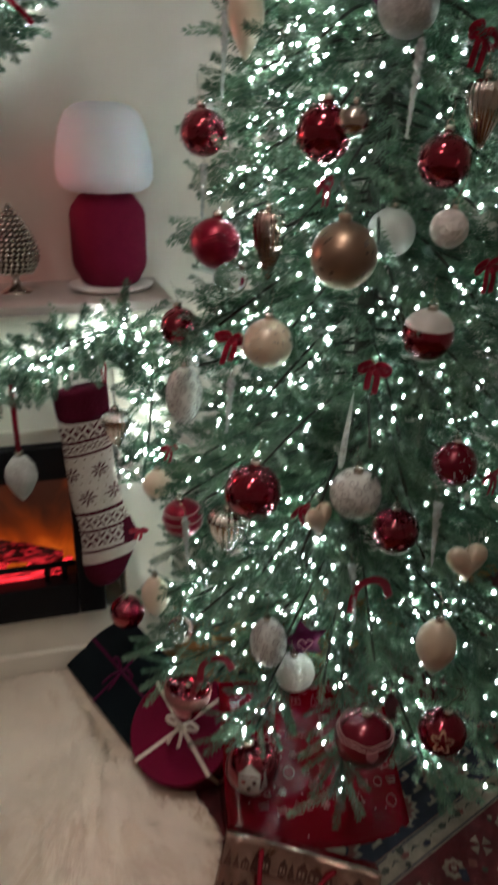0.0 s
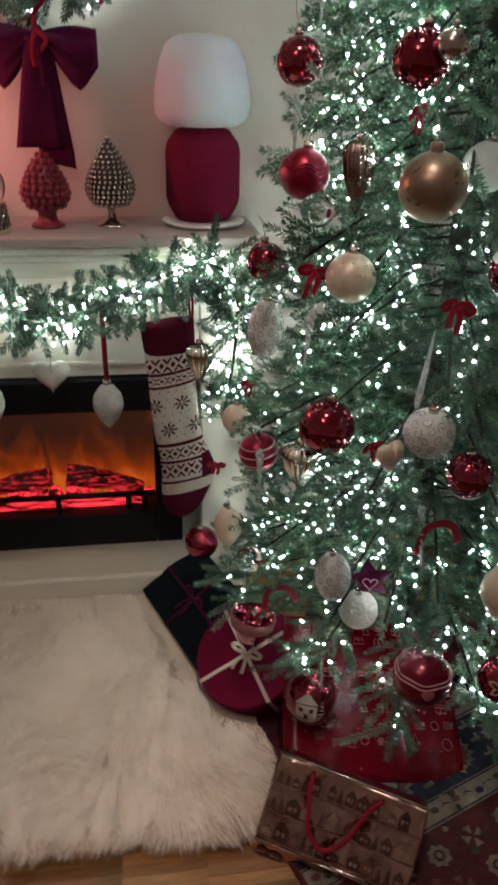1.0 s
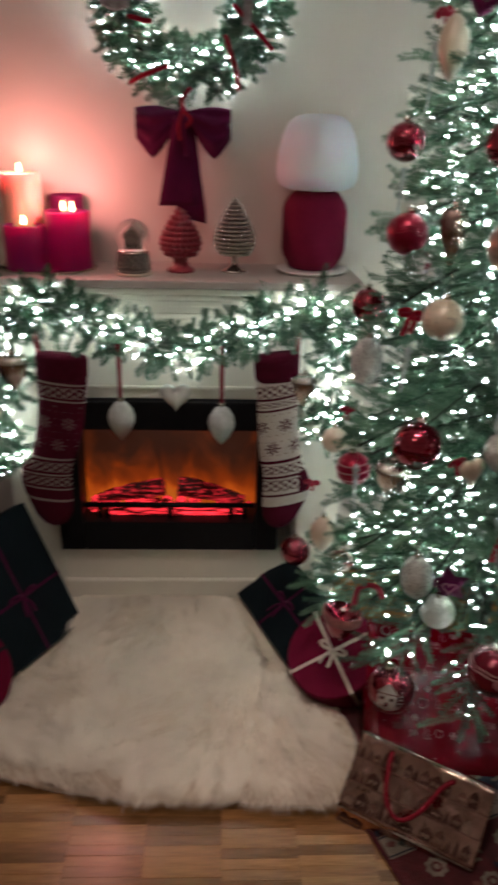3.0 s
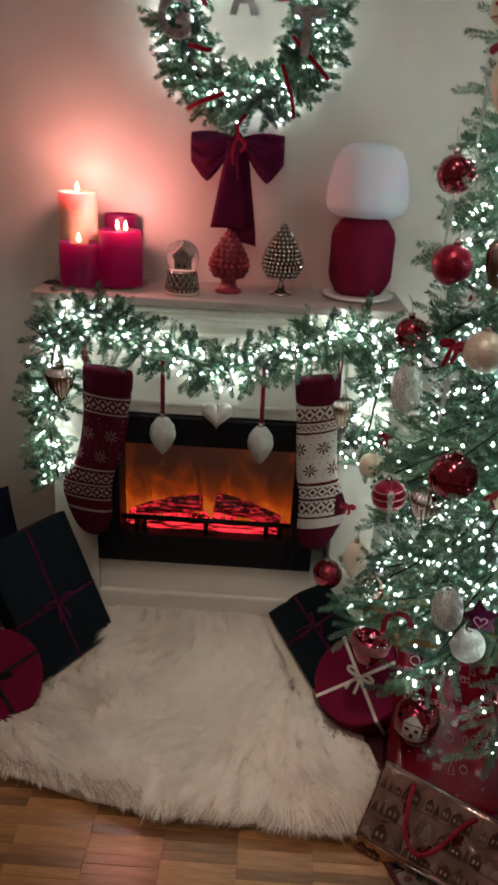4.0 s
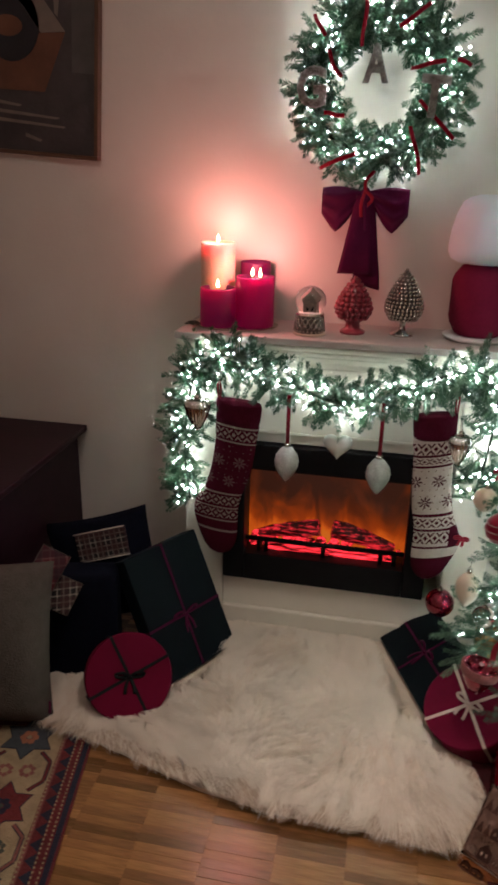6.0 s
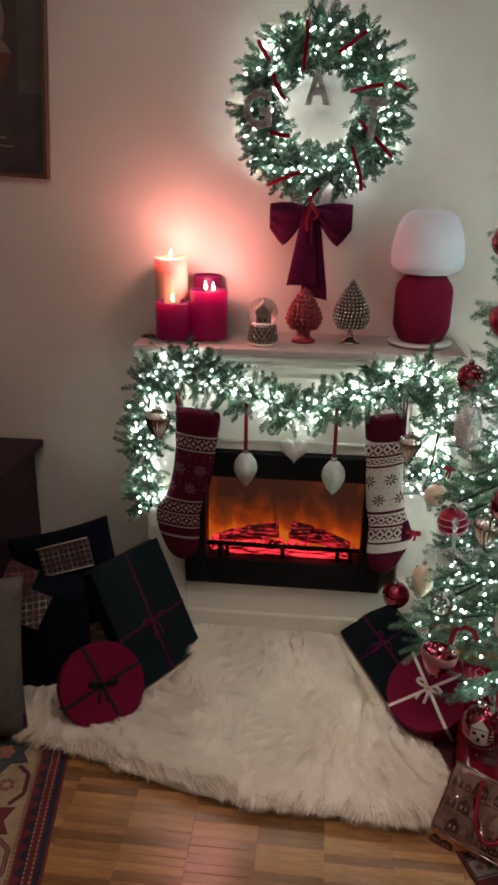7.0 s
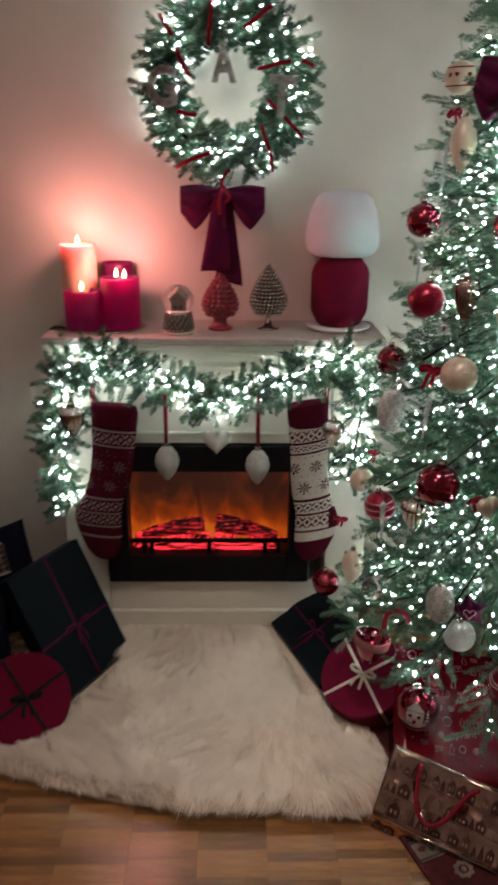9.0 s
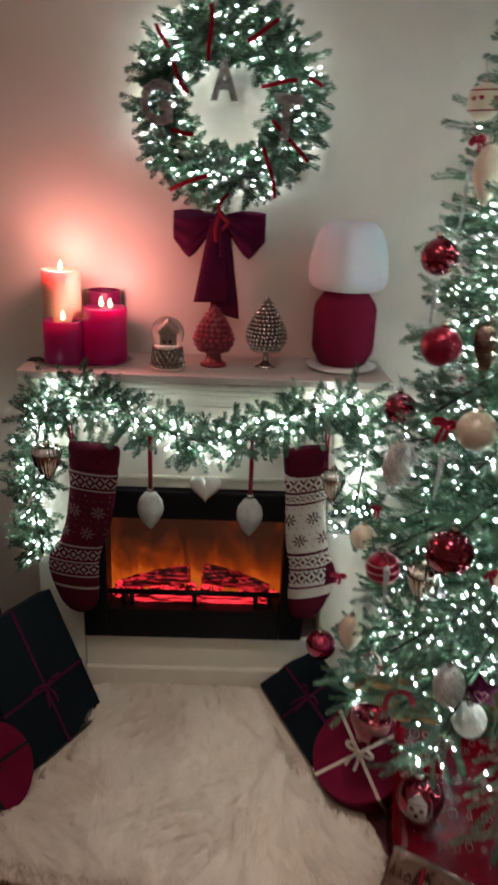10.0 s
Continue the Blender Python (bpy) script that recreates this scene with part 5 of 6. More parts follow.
def pillow(m, s, t, material, label, patch=None):
    ob = thing("cushion", label, "cushion", at=m)
    bm = bmesh.new()
    n = 18
    sides = []
    for f in (-1, 1):
        g = []
        for j in range(n + 1):
            row = []
            for i in range(n + 1):
                u, v = 2 * i / n - 1, 2 * j / n - 1
                q = max(0.0, (1 - u ** 4) * (1 - v ** 4))
                y = f * t / 2 * q ** 0.55 + 0.004 * math.sin(7 * u + 3 * v) * q
                row.append((u * s / 2 * (1 - 0.06 * (1 - v * v)), y, v * s / 2 * (1 - 0.06 * (1 - u * u))))
            g.append(row)
        sides.append([[bm.verts.new(p) for p in row] for row in g])
    for f, g in zip((-1, 1), sides):
        for j in range(n):
            for i in range(n):
                q = (g[j][i], g[j][i + 1], g[j + 1][i + 1], g[j + 1][i])
                bm.faces.new(q if f < 0 else q[::-1])
    bmesh.ops.remove_doubles(bm, verts=bm.verts[:], dist=0.0005)
    bmesh.ops.recalc_face_normals(bm, faces=bm.faces[:])
    part("cover", bm, material, ob)
    return ob


def plaid(name, base, lines, other, scale=60.0):
    m = mat(name, base, 0.85, vary=0.15, scale=80, bump=0.4, bump_scale=300)
    n, l = nodes_of(m)
    p = n["Principled BSDF"]
    src = p.inputs["Base Color"].links[0].from_socket
    tc = n.new("ShaderNodeTexCoord")
    for axis, colour, freq, share in (("X", lines, scale, 0.87), ("Z", lines, scale, 0.87), ("X", other, scale * 0.37, 0.55), ("Z", other, scale * 0.37, 0.55)):
        w = n.new("ShaderNodeTexWave")
        w.bands_direction, w.inputs["Scale"].default_value = axis, freq * 0.3
        l.new(tc.outputs["Object"], w.inputs[0])
        g = n.new("ShaderNodeMath")
        g.operation = "GREATER_THAN"
        g.inputs[1].default_value = share
        l.new(w.outputs["Fac"], g.inputs[0])
        h = n.new("ShaderNodeMath")
        h.operation = "MULTIPLY"
        h.inputs[1].default_value = 0.55
        l.new(g.outputs[0], h.inputs[0])
        mix = n.new("ShaderNodeMix")
        mix.data_type = "RGBA"
        mix.inputs[7].default_value = (*colour, 1)
        l.new(h.outputs[0], mix.inputs[0]), l.new(src, mix.inputs[6])
        src = mix.outputs[2]
    l.new(src, p.inputs["Base Color"])
    return m


PLAID = plaid("tartan_cloth", (0.014, 0.012, 0.014), (0.42, 0.36, 0.30), (0.07, 0.025, 0.025), 58)
PLAID_RED = plaid("red_tartan", (0.11, 0.012, 0.02), (0.20, 0.09, 0.09), (0.03, 0.012, 0.02), 45)

grey = pillow(pose(-0.925, -0.565, 0.245, -17, 0, 13), 0.47, 0.17, LINEN, "grey linen cushion standing on the rug")
part("tag", box(0.215, 0.228, -0.012, -0.008, -0.20, -0.165), VELVET, grey, smooth=False)

def cushion_print(ob, strokes):
    """Dark brown printed strokes that follow the cushion's bulge."""
    for pts, wide in strokes:
        bm = bmesh.new()
        rows = []
        for x, z in ((p.x, p.z) for p in smooth_path([(a, 0, c) for a, c in pts], 5)):
            row = []
            for q in (-1, -0.5, 0, 0.5, 1):
                px = x + q * wide
                u, v = px / 0.235, z / 0.235
                h = max(0.0, (1 - u ** 4) * (1 - v ** 4))
                row.append(bm.verts.new((px, -0.085 * h ** 0.55 - 0.0052, z)))
            rows.append(row)
        for ra, rb in zip(rows, rows[1:]):
            for a in range(4):
                bm.faces.new((ra[a], ra[a + 1], rb[a + 1], rb[a]))
        bm.normal_update()
        bmesh.ops.solidify(bm, geom=bm.faces[:], thickness=0.0006)
        part("print", bm, mat("brown_print", (0.035, 0.022, 0.022), 0.9, vary=0.3, scale=60, spec=0.05), ob)


cushion_print(grey, (([(0.0, -0.19), (0.0, -0.05), (0.005, 0.03)], 0.045), ([(0.005, 0.045), (0.05, 0.085), (0.075, 0.15)], 0.009), ([(0.06, 0.10), (0.095, 0.15)], 0.006), ([(-0.005, 0.045), (-0.05, 0.085), (-0.07, 0.15)], 0.009)))
dark = pillow(pose(-0.735, -0.03, 0.215, -16, -15, 8), 0.37, 0.13, NAVY, "dark navy cushion with a tartan pocket")
part("pocket", box(-0.060, 0.115, -0.074, -0.045, 0.040, 0.135, 0.006), PLAID, dark, "tartan cloth pocket", smooth=False)
part("pocket_piping", merge(tube([(-0.062, -0.072, 0.136), (0.117, -0.072, 0.136)], 0.002, 5), tube([(-0.062, -0.072, 0.039), (0.117, -0.072, 0.039)], 0.002, 5)), WHITE_RIBBON, dark)

bag = thing("fabric_gift_bag", "dark navy cloth bag with tartan labels", "bag", at=(-0.70, -0.335, 0.0, 0, 0, 14))
part("body", moved(box(-0.12, 0.12, -0.06, 0.06, 0, 0.36, 0.02, 3), pose(0, 0, 0.004, -6, 0, 0)), NAVY, bag)
part("label_flap", moved(box(-0.038, 0.038, -0.003, 0.003, -0.05, 0.05, 0.002), pose(-0.03, -0.066, 0.335, -25, 28, 0)), PLAID, bag, "tartan cloth label with a pale edge", smooth=False)
part("label_flap", moved(box(-0.042, 0.042, -0.003, 0.003, -0.055, 0.055, 0.002), pose(-0.066, -0.070, 0.425, -20, 30, 0)), PLAID_RED, bag, "red tartan cloth label", smooth=False)
for fx, fz, hw, hh, tilt, ry in ((-0.03, 0.335, 0.039, 0.051, -25, 28), (-0.066, 0.425, 0.043, 0.056, -20, 30)):
    part("label_piping", moved(tube([(-hw, -0.003, -hh), (hw, -0.003, -hh), (hw, -0.003, hh), (-hw, -0.003, hh)], 0.0014, 5, closed=True, up=(0, 1, 0)), pose(fx, -0.066, fz, tilt, ry, 0)), LINEN, bag, "pale piped edge")

cab = thing("wooden_cabinet", "dark reddish wooden cabinet standing against the wall", "cabinet", at=(0, 0, 0, 0, 0, 0))
part("top", box(-1.90, -0.915, -0.40, WALL_Y - 0.003, 0.588, 0.612, 0.005), CABINET, cab, smooth=False)
part("body", box(-1.88, -0.955, -0.365, WALL_Y - 0.005, 0.07, 0.587, 0.003), CABINET, cab, smooth=False)
for z0, z1 in ((0.455, 0.565), (0.335, 0.445), (0.215, 0.325), (0.095, 0.205)):
    tray_front = part("drawer", box(-1.86, -0.985, -0.380, -0.366, z0, z1, 0.006), CABINET, cab, smooth=False)
    for kx in (-1.72, -1.10):
        part("knob", lathe([(0, 0), (0.006, 0.001), (0.005, 0.010), (0.011, 0.016), (0.008, 0.021), (0, 0.022)], 14, m=pose(kx, -0.380, (z0 + z1) / 2, 90, 0, 0)), PEWTER, tray_front, "dull metal knob")
part("cornice", box(-1.89, -0.940, -0.385, WALL_Y - 0.004, 0.570, 0.587, 0.006), CABINET, cab, smooth=False)
for x in (-1.86, -0.99):
    for y in (-0.34, 0.24):
        part("foot", box(x, x + 0.03, y, y + 0.03, 0.0, 0.069, 0.003), CABINET, cab, smooth=False)

# painting: framed dark abstract canvas, hanging a little askew
pic = thing("framed_painting", "dark abstract painting in a thin copper-brown frame", "painting", at=pose(-0.812, WALL_Y - 0.004, 1.525, 0, 3.4, 0))
PAINT_DARK = mat("paint_charcoal", (0.05, 0.040, 0.040), 0.6, vary=0.5, scale=14, bump=0.2)
part("canvas", box(-0.70, -0.012, -0.022, -0.004, 0.012, 0.95), PAINT_DARK, pic, smooth=False)
for name, b in (("frame_rail", box(-0.712, 0, -0.032, 0, 0, 0.013, 0.002)), ("frame_rail", box(-0.712, 0, -0.032, 0, 0.949, 0.962, 0.002)), ("frame_stile", box(-0.013, 0, -0.0325, 0, 0.013, 0.949, 0.002)), ("frame_stile", box(-0.712, -0.699, -0.0325, 0, 0.013, 0.949, 0.002))):
    part(name, b, FRAME_WOOD, pic, smooth=False)


def flat_shape(pts, y, m, name, parent):
    bm = bmesh.new()
    bm.faces.new([bm.verts.new((x, y, z)) for x, z in pts])
    bm.normal_update()
    bmesh.ops.solidify(bm, geom=bm.faces[:], thickness=0.001)
    return part(name, bm, m, parent, smooth=False)


P_OCHRE = mat("paint_ochre", (0.13, 0.05, 0.025), 0.6, vary=0.4, scale=18)
P_PALE = mat("paint_beige", (0.19, 0.15, 0.12), 0.6, vary=0.3, scale=18)
P_BLACK = mat("paint_black", (0.012, 0.010, 0.014), 0.5, vary=0.4, scale=18)
P_GREY = mat("paint_grey", (0.075, 0.068, 0.062), 0.6, vary=0.4, scale=12)
flat_shape([(-0.09, 0.25), (-0.016, 0.25), (-0.016, 0.62), (-0.09, 0.50)], -0.0225, P_GREY, "paint_field", pic)
flat_shape([(-0.11, 0.36), (-0.18, 0.19), (-0.42, 0.19), (-0.42, 0.34)], -0.0235, P_OCHRE, "paint_field", pic)
flat_shape([(-0.11, 0.362), (-0.19, 0.355), (-0.25, 0.43), (-0.38, 0.50), (-0.38, 0.62), (-0.30, 0.58), (-0.20, 0.47)], -0.0240, P_PALE, "paint_field", pic)
flat_shape([(-0.29 + 0.095 * math.cos(a), 0.375 + 0.105 * math.sin(a)) for a in (2 * math.pi * i / 24 for i in range(24))], -0.0250, P_BLACK, "paint_field", pic)
flat_shape([(-0.30 + 0.05 * math.cos(a), 0.37 + 0.03 * math.sin(a)) for a in (2 * math.pi * i / 16 for i in range(16))], -0.0258, P_OCHRE, "paint_field", pic)
for z, x0, x1 in ((0.125, -0.40, -0.14), (0.10, -0.42, -0.12), (0.155, -0.40, -0.27), (0.055, -0.25, -0.20)):
    flat_shape([(x0, z), (x1, z - 0.012), (x1 + 0.01, z - 0.006), (x0, z + 0.012)], -0.0235, P_PALE, "paint_stroke", pic)
flat_shape([(-0.145, 0.41), (-0.135, 0.40), (-0.128, 0.46), (-0.142, 0.52), (-0.150, 0.50)], -0.0245, P_PALE, "paint_stroke", pic)

# ---- bags under the tree ----
red_bag = thing("gift_bag", "glossy red gift bag printed with white christmas drawings", "gift bag", "bags under the tree", at=basis((0.515, -0.660, 0.045), (0.93, -0.06, -0.12), (0.16, 0.72, 0.42)))
bm = bmesh.new()
n = 16
grid = [[bm.verts.new((0.40 * i / n, 0.36 * j / n, 0.012 * math.sin(3.1 * i / n) * math.sin(3.1 * j / n) + 0.004 * math.sin(9 * i / n + 4 * j / n))) for i in range(n + 1)] for j in range(n + 1)]
low = [[bm.verts.new((0.40 * i / n, 0.36 * j / n, -0.10)) for i in (0, n)] for j in (0, n)]
for j in range(n):
    for i in range(n):
        bm.faces.new((grid[j][i], grid[j][i + 1], grid[j + 1][i + 1], grid[j + 1][i]))
bm.faces.new([low[0][0], low[0][1], *[grid[0][i] for i in range(n, -1, -1)]])
bm.faces.new([low[0][1], low[1][1], *[grid[j][n] for j in range(n, -1, -1)]])
bm.faces.new([low[1][0], low[0][0], *[grid[j][0] for j in range(n + 1)]])
bm.faces.new([low[1][1], low[1][0], *[grid[n][i] for i in range(n + 1)]])
bm.faces.new([low[0][0], low[1][0], low[1][1], low[0][1]])
bmesh.ops.recalc_face_normals(bm, faces=bm.faces[:])
part("body", bm, BAG_RED, red_bag)


def face_z(x, y):
    return 0.012 * math.sin(3.1 * x / 0.40) * math.sin(3.1 * y / 0.36) + 0.004 * math.sin(9 * x / 0.40 + 4 * y / 0.36) + 0.0008


def line(pts, closed=False, w=0.0008):
    return tube([(x, y, face_z(x, y)) for x, y in pts], w, 4, closed=closed, flat=0.5)


def drawing(kind, x, y, s):
    """One small white line drawing printed on the bag."""
    if kind == 0:
        return merge(*[line([(x, y), (x + s * math.cos(a), y + s * math.sin(a))], w=0.0011) for a in (k * math.pi / 3 for k in range(6))], *[line([(x + 0.8 * s * math.cos(a - 0.35), y + 0.8 * s * math.sin(a - 0.35)), (x + 0.5 * s * math.cos(a), y + 0.5 * s * math.sin(a)), (x + 0.8 * s * math.cos(a + 0.35), y + 0.8 * s * math.sin(a + 0.35))]) for a in (k * math.pi / 3 for k in range(6))])
    if kind == 1:
        return line([(x - s * 0.7, y - s), (x + s * 0.7, y - s), (x + s * 0.35, y - s * 0.3), (x + s * 0.55, y - s * 0.3), (x, y + s), (x - s * 0.55, y - s * 0.3), (x - s * 0.35, y - s * 0.3)], True)
    if kind == 2:
        return merge(line([(x - s, y - s * 0.7), (x + s, y - s * 0.7), (x + s, y + s * 0.7), (x - s, y + s * 0.7)], True), line([(x, y - s * 0.7), (x, y + s * 0.7)]), line([(x - s, y + 0.2 * s), (x + s, y + 0.2 * s)]))
    if kind == 3:
        return line([(x + s * math.cos(a), y + s * math.sin(a)) for a in (k * math.pi / 8 for k in range(16))], True)
    return merge(line([(x - s, y + s * 0.6), (x - s * 0.9, y - s * 0.7), (x + s * 0.9, y - s * 0.7), (x + s, y + s * 0.6)]), *[line([(x + s * (k * 0.4 - 1), y + s * 0.6), (x + s * (k * 0.4 - 0.7), y - s * 0.7)]) for k in range(1, 5)])


for j in range(8):
    for i in range(10):
        x, y = 0.030 + 0.037 * i + 0.014 * (j % 2), 0.085 + 0.036 * j
        if x < 0.385 and y < 0.352 and random.random() < 0.85:
            part("print", drawing(random.randrange(5), x + random.uniform(-0.006, 0.006), y + random.uniform(-0.006, 0.006), random.uniform(0.008, 0.013)), PRINT_WHITE, red_bag)
for i in range(34):
    x, y = random.uniform(0.02, 0.38), random.uniform(0.01, 0.34)
    part("print_dot", lathe(ball_profile(0.0024, 4), 6, m=pose(x, y, face_z(x, y) - 0.001)), PRINT_WHITE, red_bag)

foil_bag = thing("foil_gift_bag", "rose gold foil gift bag with house pictures and red cord handle", "gift bag", "bags under the tree", at=basis((0.425, -0.780, 0.045), (0.86, -0.46, -0.10), (0.30, 0.34, 0.52)))
part("body", box(0, 0.30, 0, 0.165, -0.075, -0.014, 0.004), FOIL, foil_bag, smooth=False)


def crease(x, y):
    """Height of the crumpled foil over the bag's flat face."""
    return 0.011 * noise.noise((x * 13, y * 8, 4.2)) + 0.006 * noise.noise((x * 30, y * 20, 1.2)) + 0.005 * math.sin(24 * x + 8 * y)


bm = bmesh.new()
grid = [[bm.verts.new((0.30 * i / 40, 0.165 * j / 22, crease(0.30 * i / 40, 0.165 * j / 22))) for i in range(41)] for j in range(23)]
for j in range(22):
    for i in range(40):
        bm.faces.new((grid[j][i], grid[j][i + 1], grid[j + 1][i + 1], grid[j + 1][i]))
bm.normal_update()
bmesh.ops.solidify(bm, geom=bm.faces[:], thickness=0.003)
part("crumpled_face", bm, FOIL, foil_bag, "crumpled shiny foil front")
part("lower_body", moved(box(0.0, 0.30, -0.044, 0.0, -0.060, -0.002, 0.003), pose(0, 0, 0, 34, 0, 0)), FOIL, foil_bag, smooth=False)
part("fold", tube([(0, -0.001, 0.002), (0.30, -0.001, 0.002)], 0.003, 6), SILVER, foil_bag, "bright foil fold")
part("rim", tube([(0, 0.166, 0.001), (0.30, 0.166, 0.001)], 0.0025, 6), SILVER, foil_bag)
part("handle", tube(smooth_path([(0.075, 0.150, 0.004), (0.080, 0.11, 0.014), (0.095, 0.055, 0.020), (0.130, 0.030, 0.022), (0.165, 0.060, 0.020), (0.195, 0.125, 0.012), (0.215, 0.148, 0.004)], 6), 0.005, 8), RIBBON, foil_bag, "red cord handle")
HOUSE_BROWN = mat("print_brown", (0.10, 0.045, 0.034), 0.35, metal=0.4, vary=0.6, scale=60)
HOUSE_TAN = mat("print_tan", (0.24, 0.13, 0.10), 0.3, metal=0.6, vary=0.5, scale=60)
HOUSE_PALE = mat("print_pale", (0.66, 0.50, 0.42), 0.16, metal=0.9, vary=0.4, scale=50)


def on_foil(x, y, lift):
    """A point on the bag's crumpled front, or below its fold on the lower side."""
    if y >= 0:
        return (x, y, crease(x, y) + lift)
    c, d = math.cos(math.radians(34)), math.sin(math.radians(34))
    return (x, y * c - (lift - 0.0015) * d, y * d + (lift - 0.0015) * c)


def foil_print(outline, lift, m, parent, name):
    bm = bmesh.new()
    bm.faces.new([bm.verts.new(on_foil(x, y, lift)) for x, y in outline])
    bmesh.ops.triangulate(bm, faces=bm.faces[:])
    bm.normal_update()
    bmesh.ops.solidify(bm, geom=bm.faces[:], thickness=0.0005)
    return part(name, bm, m, parent, smooth=False)


town = random.Random(12)
for row, (y0, tall) in enumerate(((-0.038, 0.028), (0.010, 0.038), (0.062, 0.036), (0.113, 0.038))):
    foil_print([(0.003, y0 - 0.004), (0.297, y0 - 0.004), (0.297, y0 - 0.001), (0.003, y0 - 0.001)], 0.0022, HOUSE_TAN, foil_bag, "printed_street")
    x = 0.008
    while x < 0.275:
        w, h = town.uniform(0.014, 0.030), tall * town.uniform(0.5, 1.0)
        if town.random() < 0.25:
            foil_print([(x, y0), (x + 0.014, y0), (x + 0.007, y0 + h)], 0.0022, HOUSE_BROWN, foil_bag, "printed_tree")
            x += 0.017
            continue
        tone = town.random() < 0.5
        hp = foil_print([(x, y0), (x + w, y0), (x + w, y0 + h * 0.62), (x + w * 0.5, y0 + h), (x, y0 + h * 0.62)], 0.0022, HOUSE_BROWN if tone else town.choice((HOUSE_TAN, HOUSE_PALE)), foil_bag, "printed_house")
        for k in range(2):
            wx = x + w * (0.2 + 0.36 * k)
            foil_print([(wx, y0 + h * 0.25), (wx + w * 0.2, y0 + h * 0.25), (wx + w * 0.2, y0 + h * 0.5), (wx, y0 + h * 0.5)], 0.0034, HOUSE_PALE, hp, "printed_window")
        x += w + town.choice((0.002, 0.004, 0.016))

# ---- rugs ----
RUG_RED = mat("rug_red_wool", (0.14, 0.016, 0.018), 0.95, vary=0.4, scale=60, bump=0.6, bump_scale=240)
RUG_CREAM = mat("rug_cream_wool", (0.36, 0.265, 0.155), 0.95, vary=0.3, scale=60, bump=0.6, bump_scale=240)
RUG_NAVY = mat("rug_navy_wool", (0.016, 0.018, 0.036), 0.95, vary=0.3, scale=60, bump=0.6, bump_scale=240)
RUG_GREEN = mat("rug_green_wool", (0.06, 0.07, 0.05), 0.95, vary=0.3, scale=60, bump=0.6, bump_scale=240)
RUG_ROSE = mat("rug_rose_wool", (0.25, 0.085, 0.07), 0.95, vary=0.3, scale=60, bump=0.6, bump_scale=240)


def rug_piece(pts, z, m, parent, name="motif"):
    bm = bmesh.new()
    f = bm.faces.new([bm.verts.new((x, y, z)) for x, y in pts])
    if f.calc_area() and (bm.normal_update() or f.normal.z < 0):
        bmesh.ops.reverse_faces(bm, faces=[f])
    bm.normal_update()
    bmesh.ops.solidify(bm, geom=bm.faces[:], thickness=-0.001)
    bmesh.ops.recalc_face_normals(bm, faces=bm.faces[:])
    return part(name, bm, m, parent, smooth=False)


def star_pts(x, y, r0, r1, n, turn=0.0):
    return [(x + q * math.cos(a), y + q * math.sin(a)) for a, q in ((turn + math.pi * i / n, r0 if i % 2 == 0 else r1) for i in range(2 * n))]


def band(parent, x0, x1, y0, y1, z, m):
    rug_piece([(x0, y0), (x1, y0), (x1, y1), (x0, y1)], z, m, parent, "stripe")


def zigzag(parent, x0, x1, y0, y1, z, m, n):
    for i in range(n):
        a, b = y0 + (y1 - y0) * i / n, y0 + (y1 - y0) * (i + 1) / n
        rug_piece([(x0, a), (x1, (a + b) / 2), (x0, b)], z, m, parent, "tooth")


# local x runs from the rug's long edge inwards, local y along the edge towards the room
rug = tagged(thing("oriental_rug", "worn oriental runner with cream field, red stars and zigzag border", "rug", at=basis((-0.556, -0.656, 0.0), (-0.985, -0.171, 0), (-0.171, 0.985, 0))), kind="")
rug.matrix_world = Matrix(((-0.985, 0.171, 0, -0.563), (-0.171, -0.985, 0, -0.56), (0, 0, 1, 0.001), (0, 0, 0, 1)))
part("woven_base", box(0, 0.80, -0.02, 1.9, 0, 0.007, 0.002), RUG_RED, rug, smooth=False)
band(rug, 0.006, 0.020, 0, 1.88, 0.0078, RUG_NAVY)
band(rug, 0.046, 0.072, 0, 1.88, 0.0078, RUG_NAVY)
zigzag(rug, 0.072, 0.046, 0.0, 1.88, 0.0088, RUG_RED, 44)
band(rug, 0.074, 0.082, 0, 1.88, 0.0078, RUG_ROSE)
band(rug, 0.084, 0.27, 0, 1.88, 0.0078, RUG_CREAM)
band(rug, 0.272, 0.280, 0, 1.88, 0.0078, RUG_ROSE)
band(rug, 0.282, 0.310, 0, 1.88, 0.0078, RUG_NAVY)
zigzag(rug, 0.282, 0.312, 0.0, 1.88, 0.0088, RUG_RED, 50)
band(rug, 0.33, 0.60, 0, 1.88, 0.0078, RUG_ROSE)
def bracket(pts, w, z, m):
    """A bent woven line of even width."""
    for (xa, ya), (xb, yb) in zip(pts, pts[1:]):
        q = math.hypot(xb - xa, yb - ya)
        ox, oy = -(yb - ya) / q * w / 2, (xb - xa) / q * w / 2
        rug_piece([(xa + ox, ya + oy), (xb + ox, yb + oy), (xb - ox, yb - oy), (xa - ox, ya - oy)], z, m, rug, "bracket")


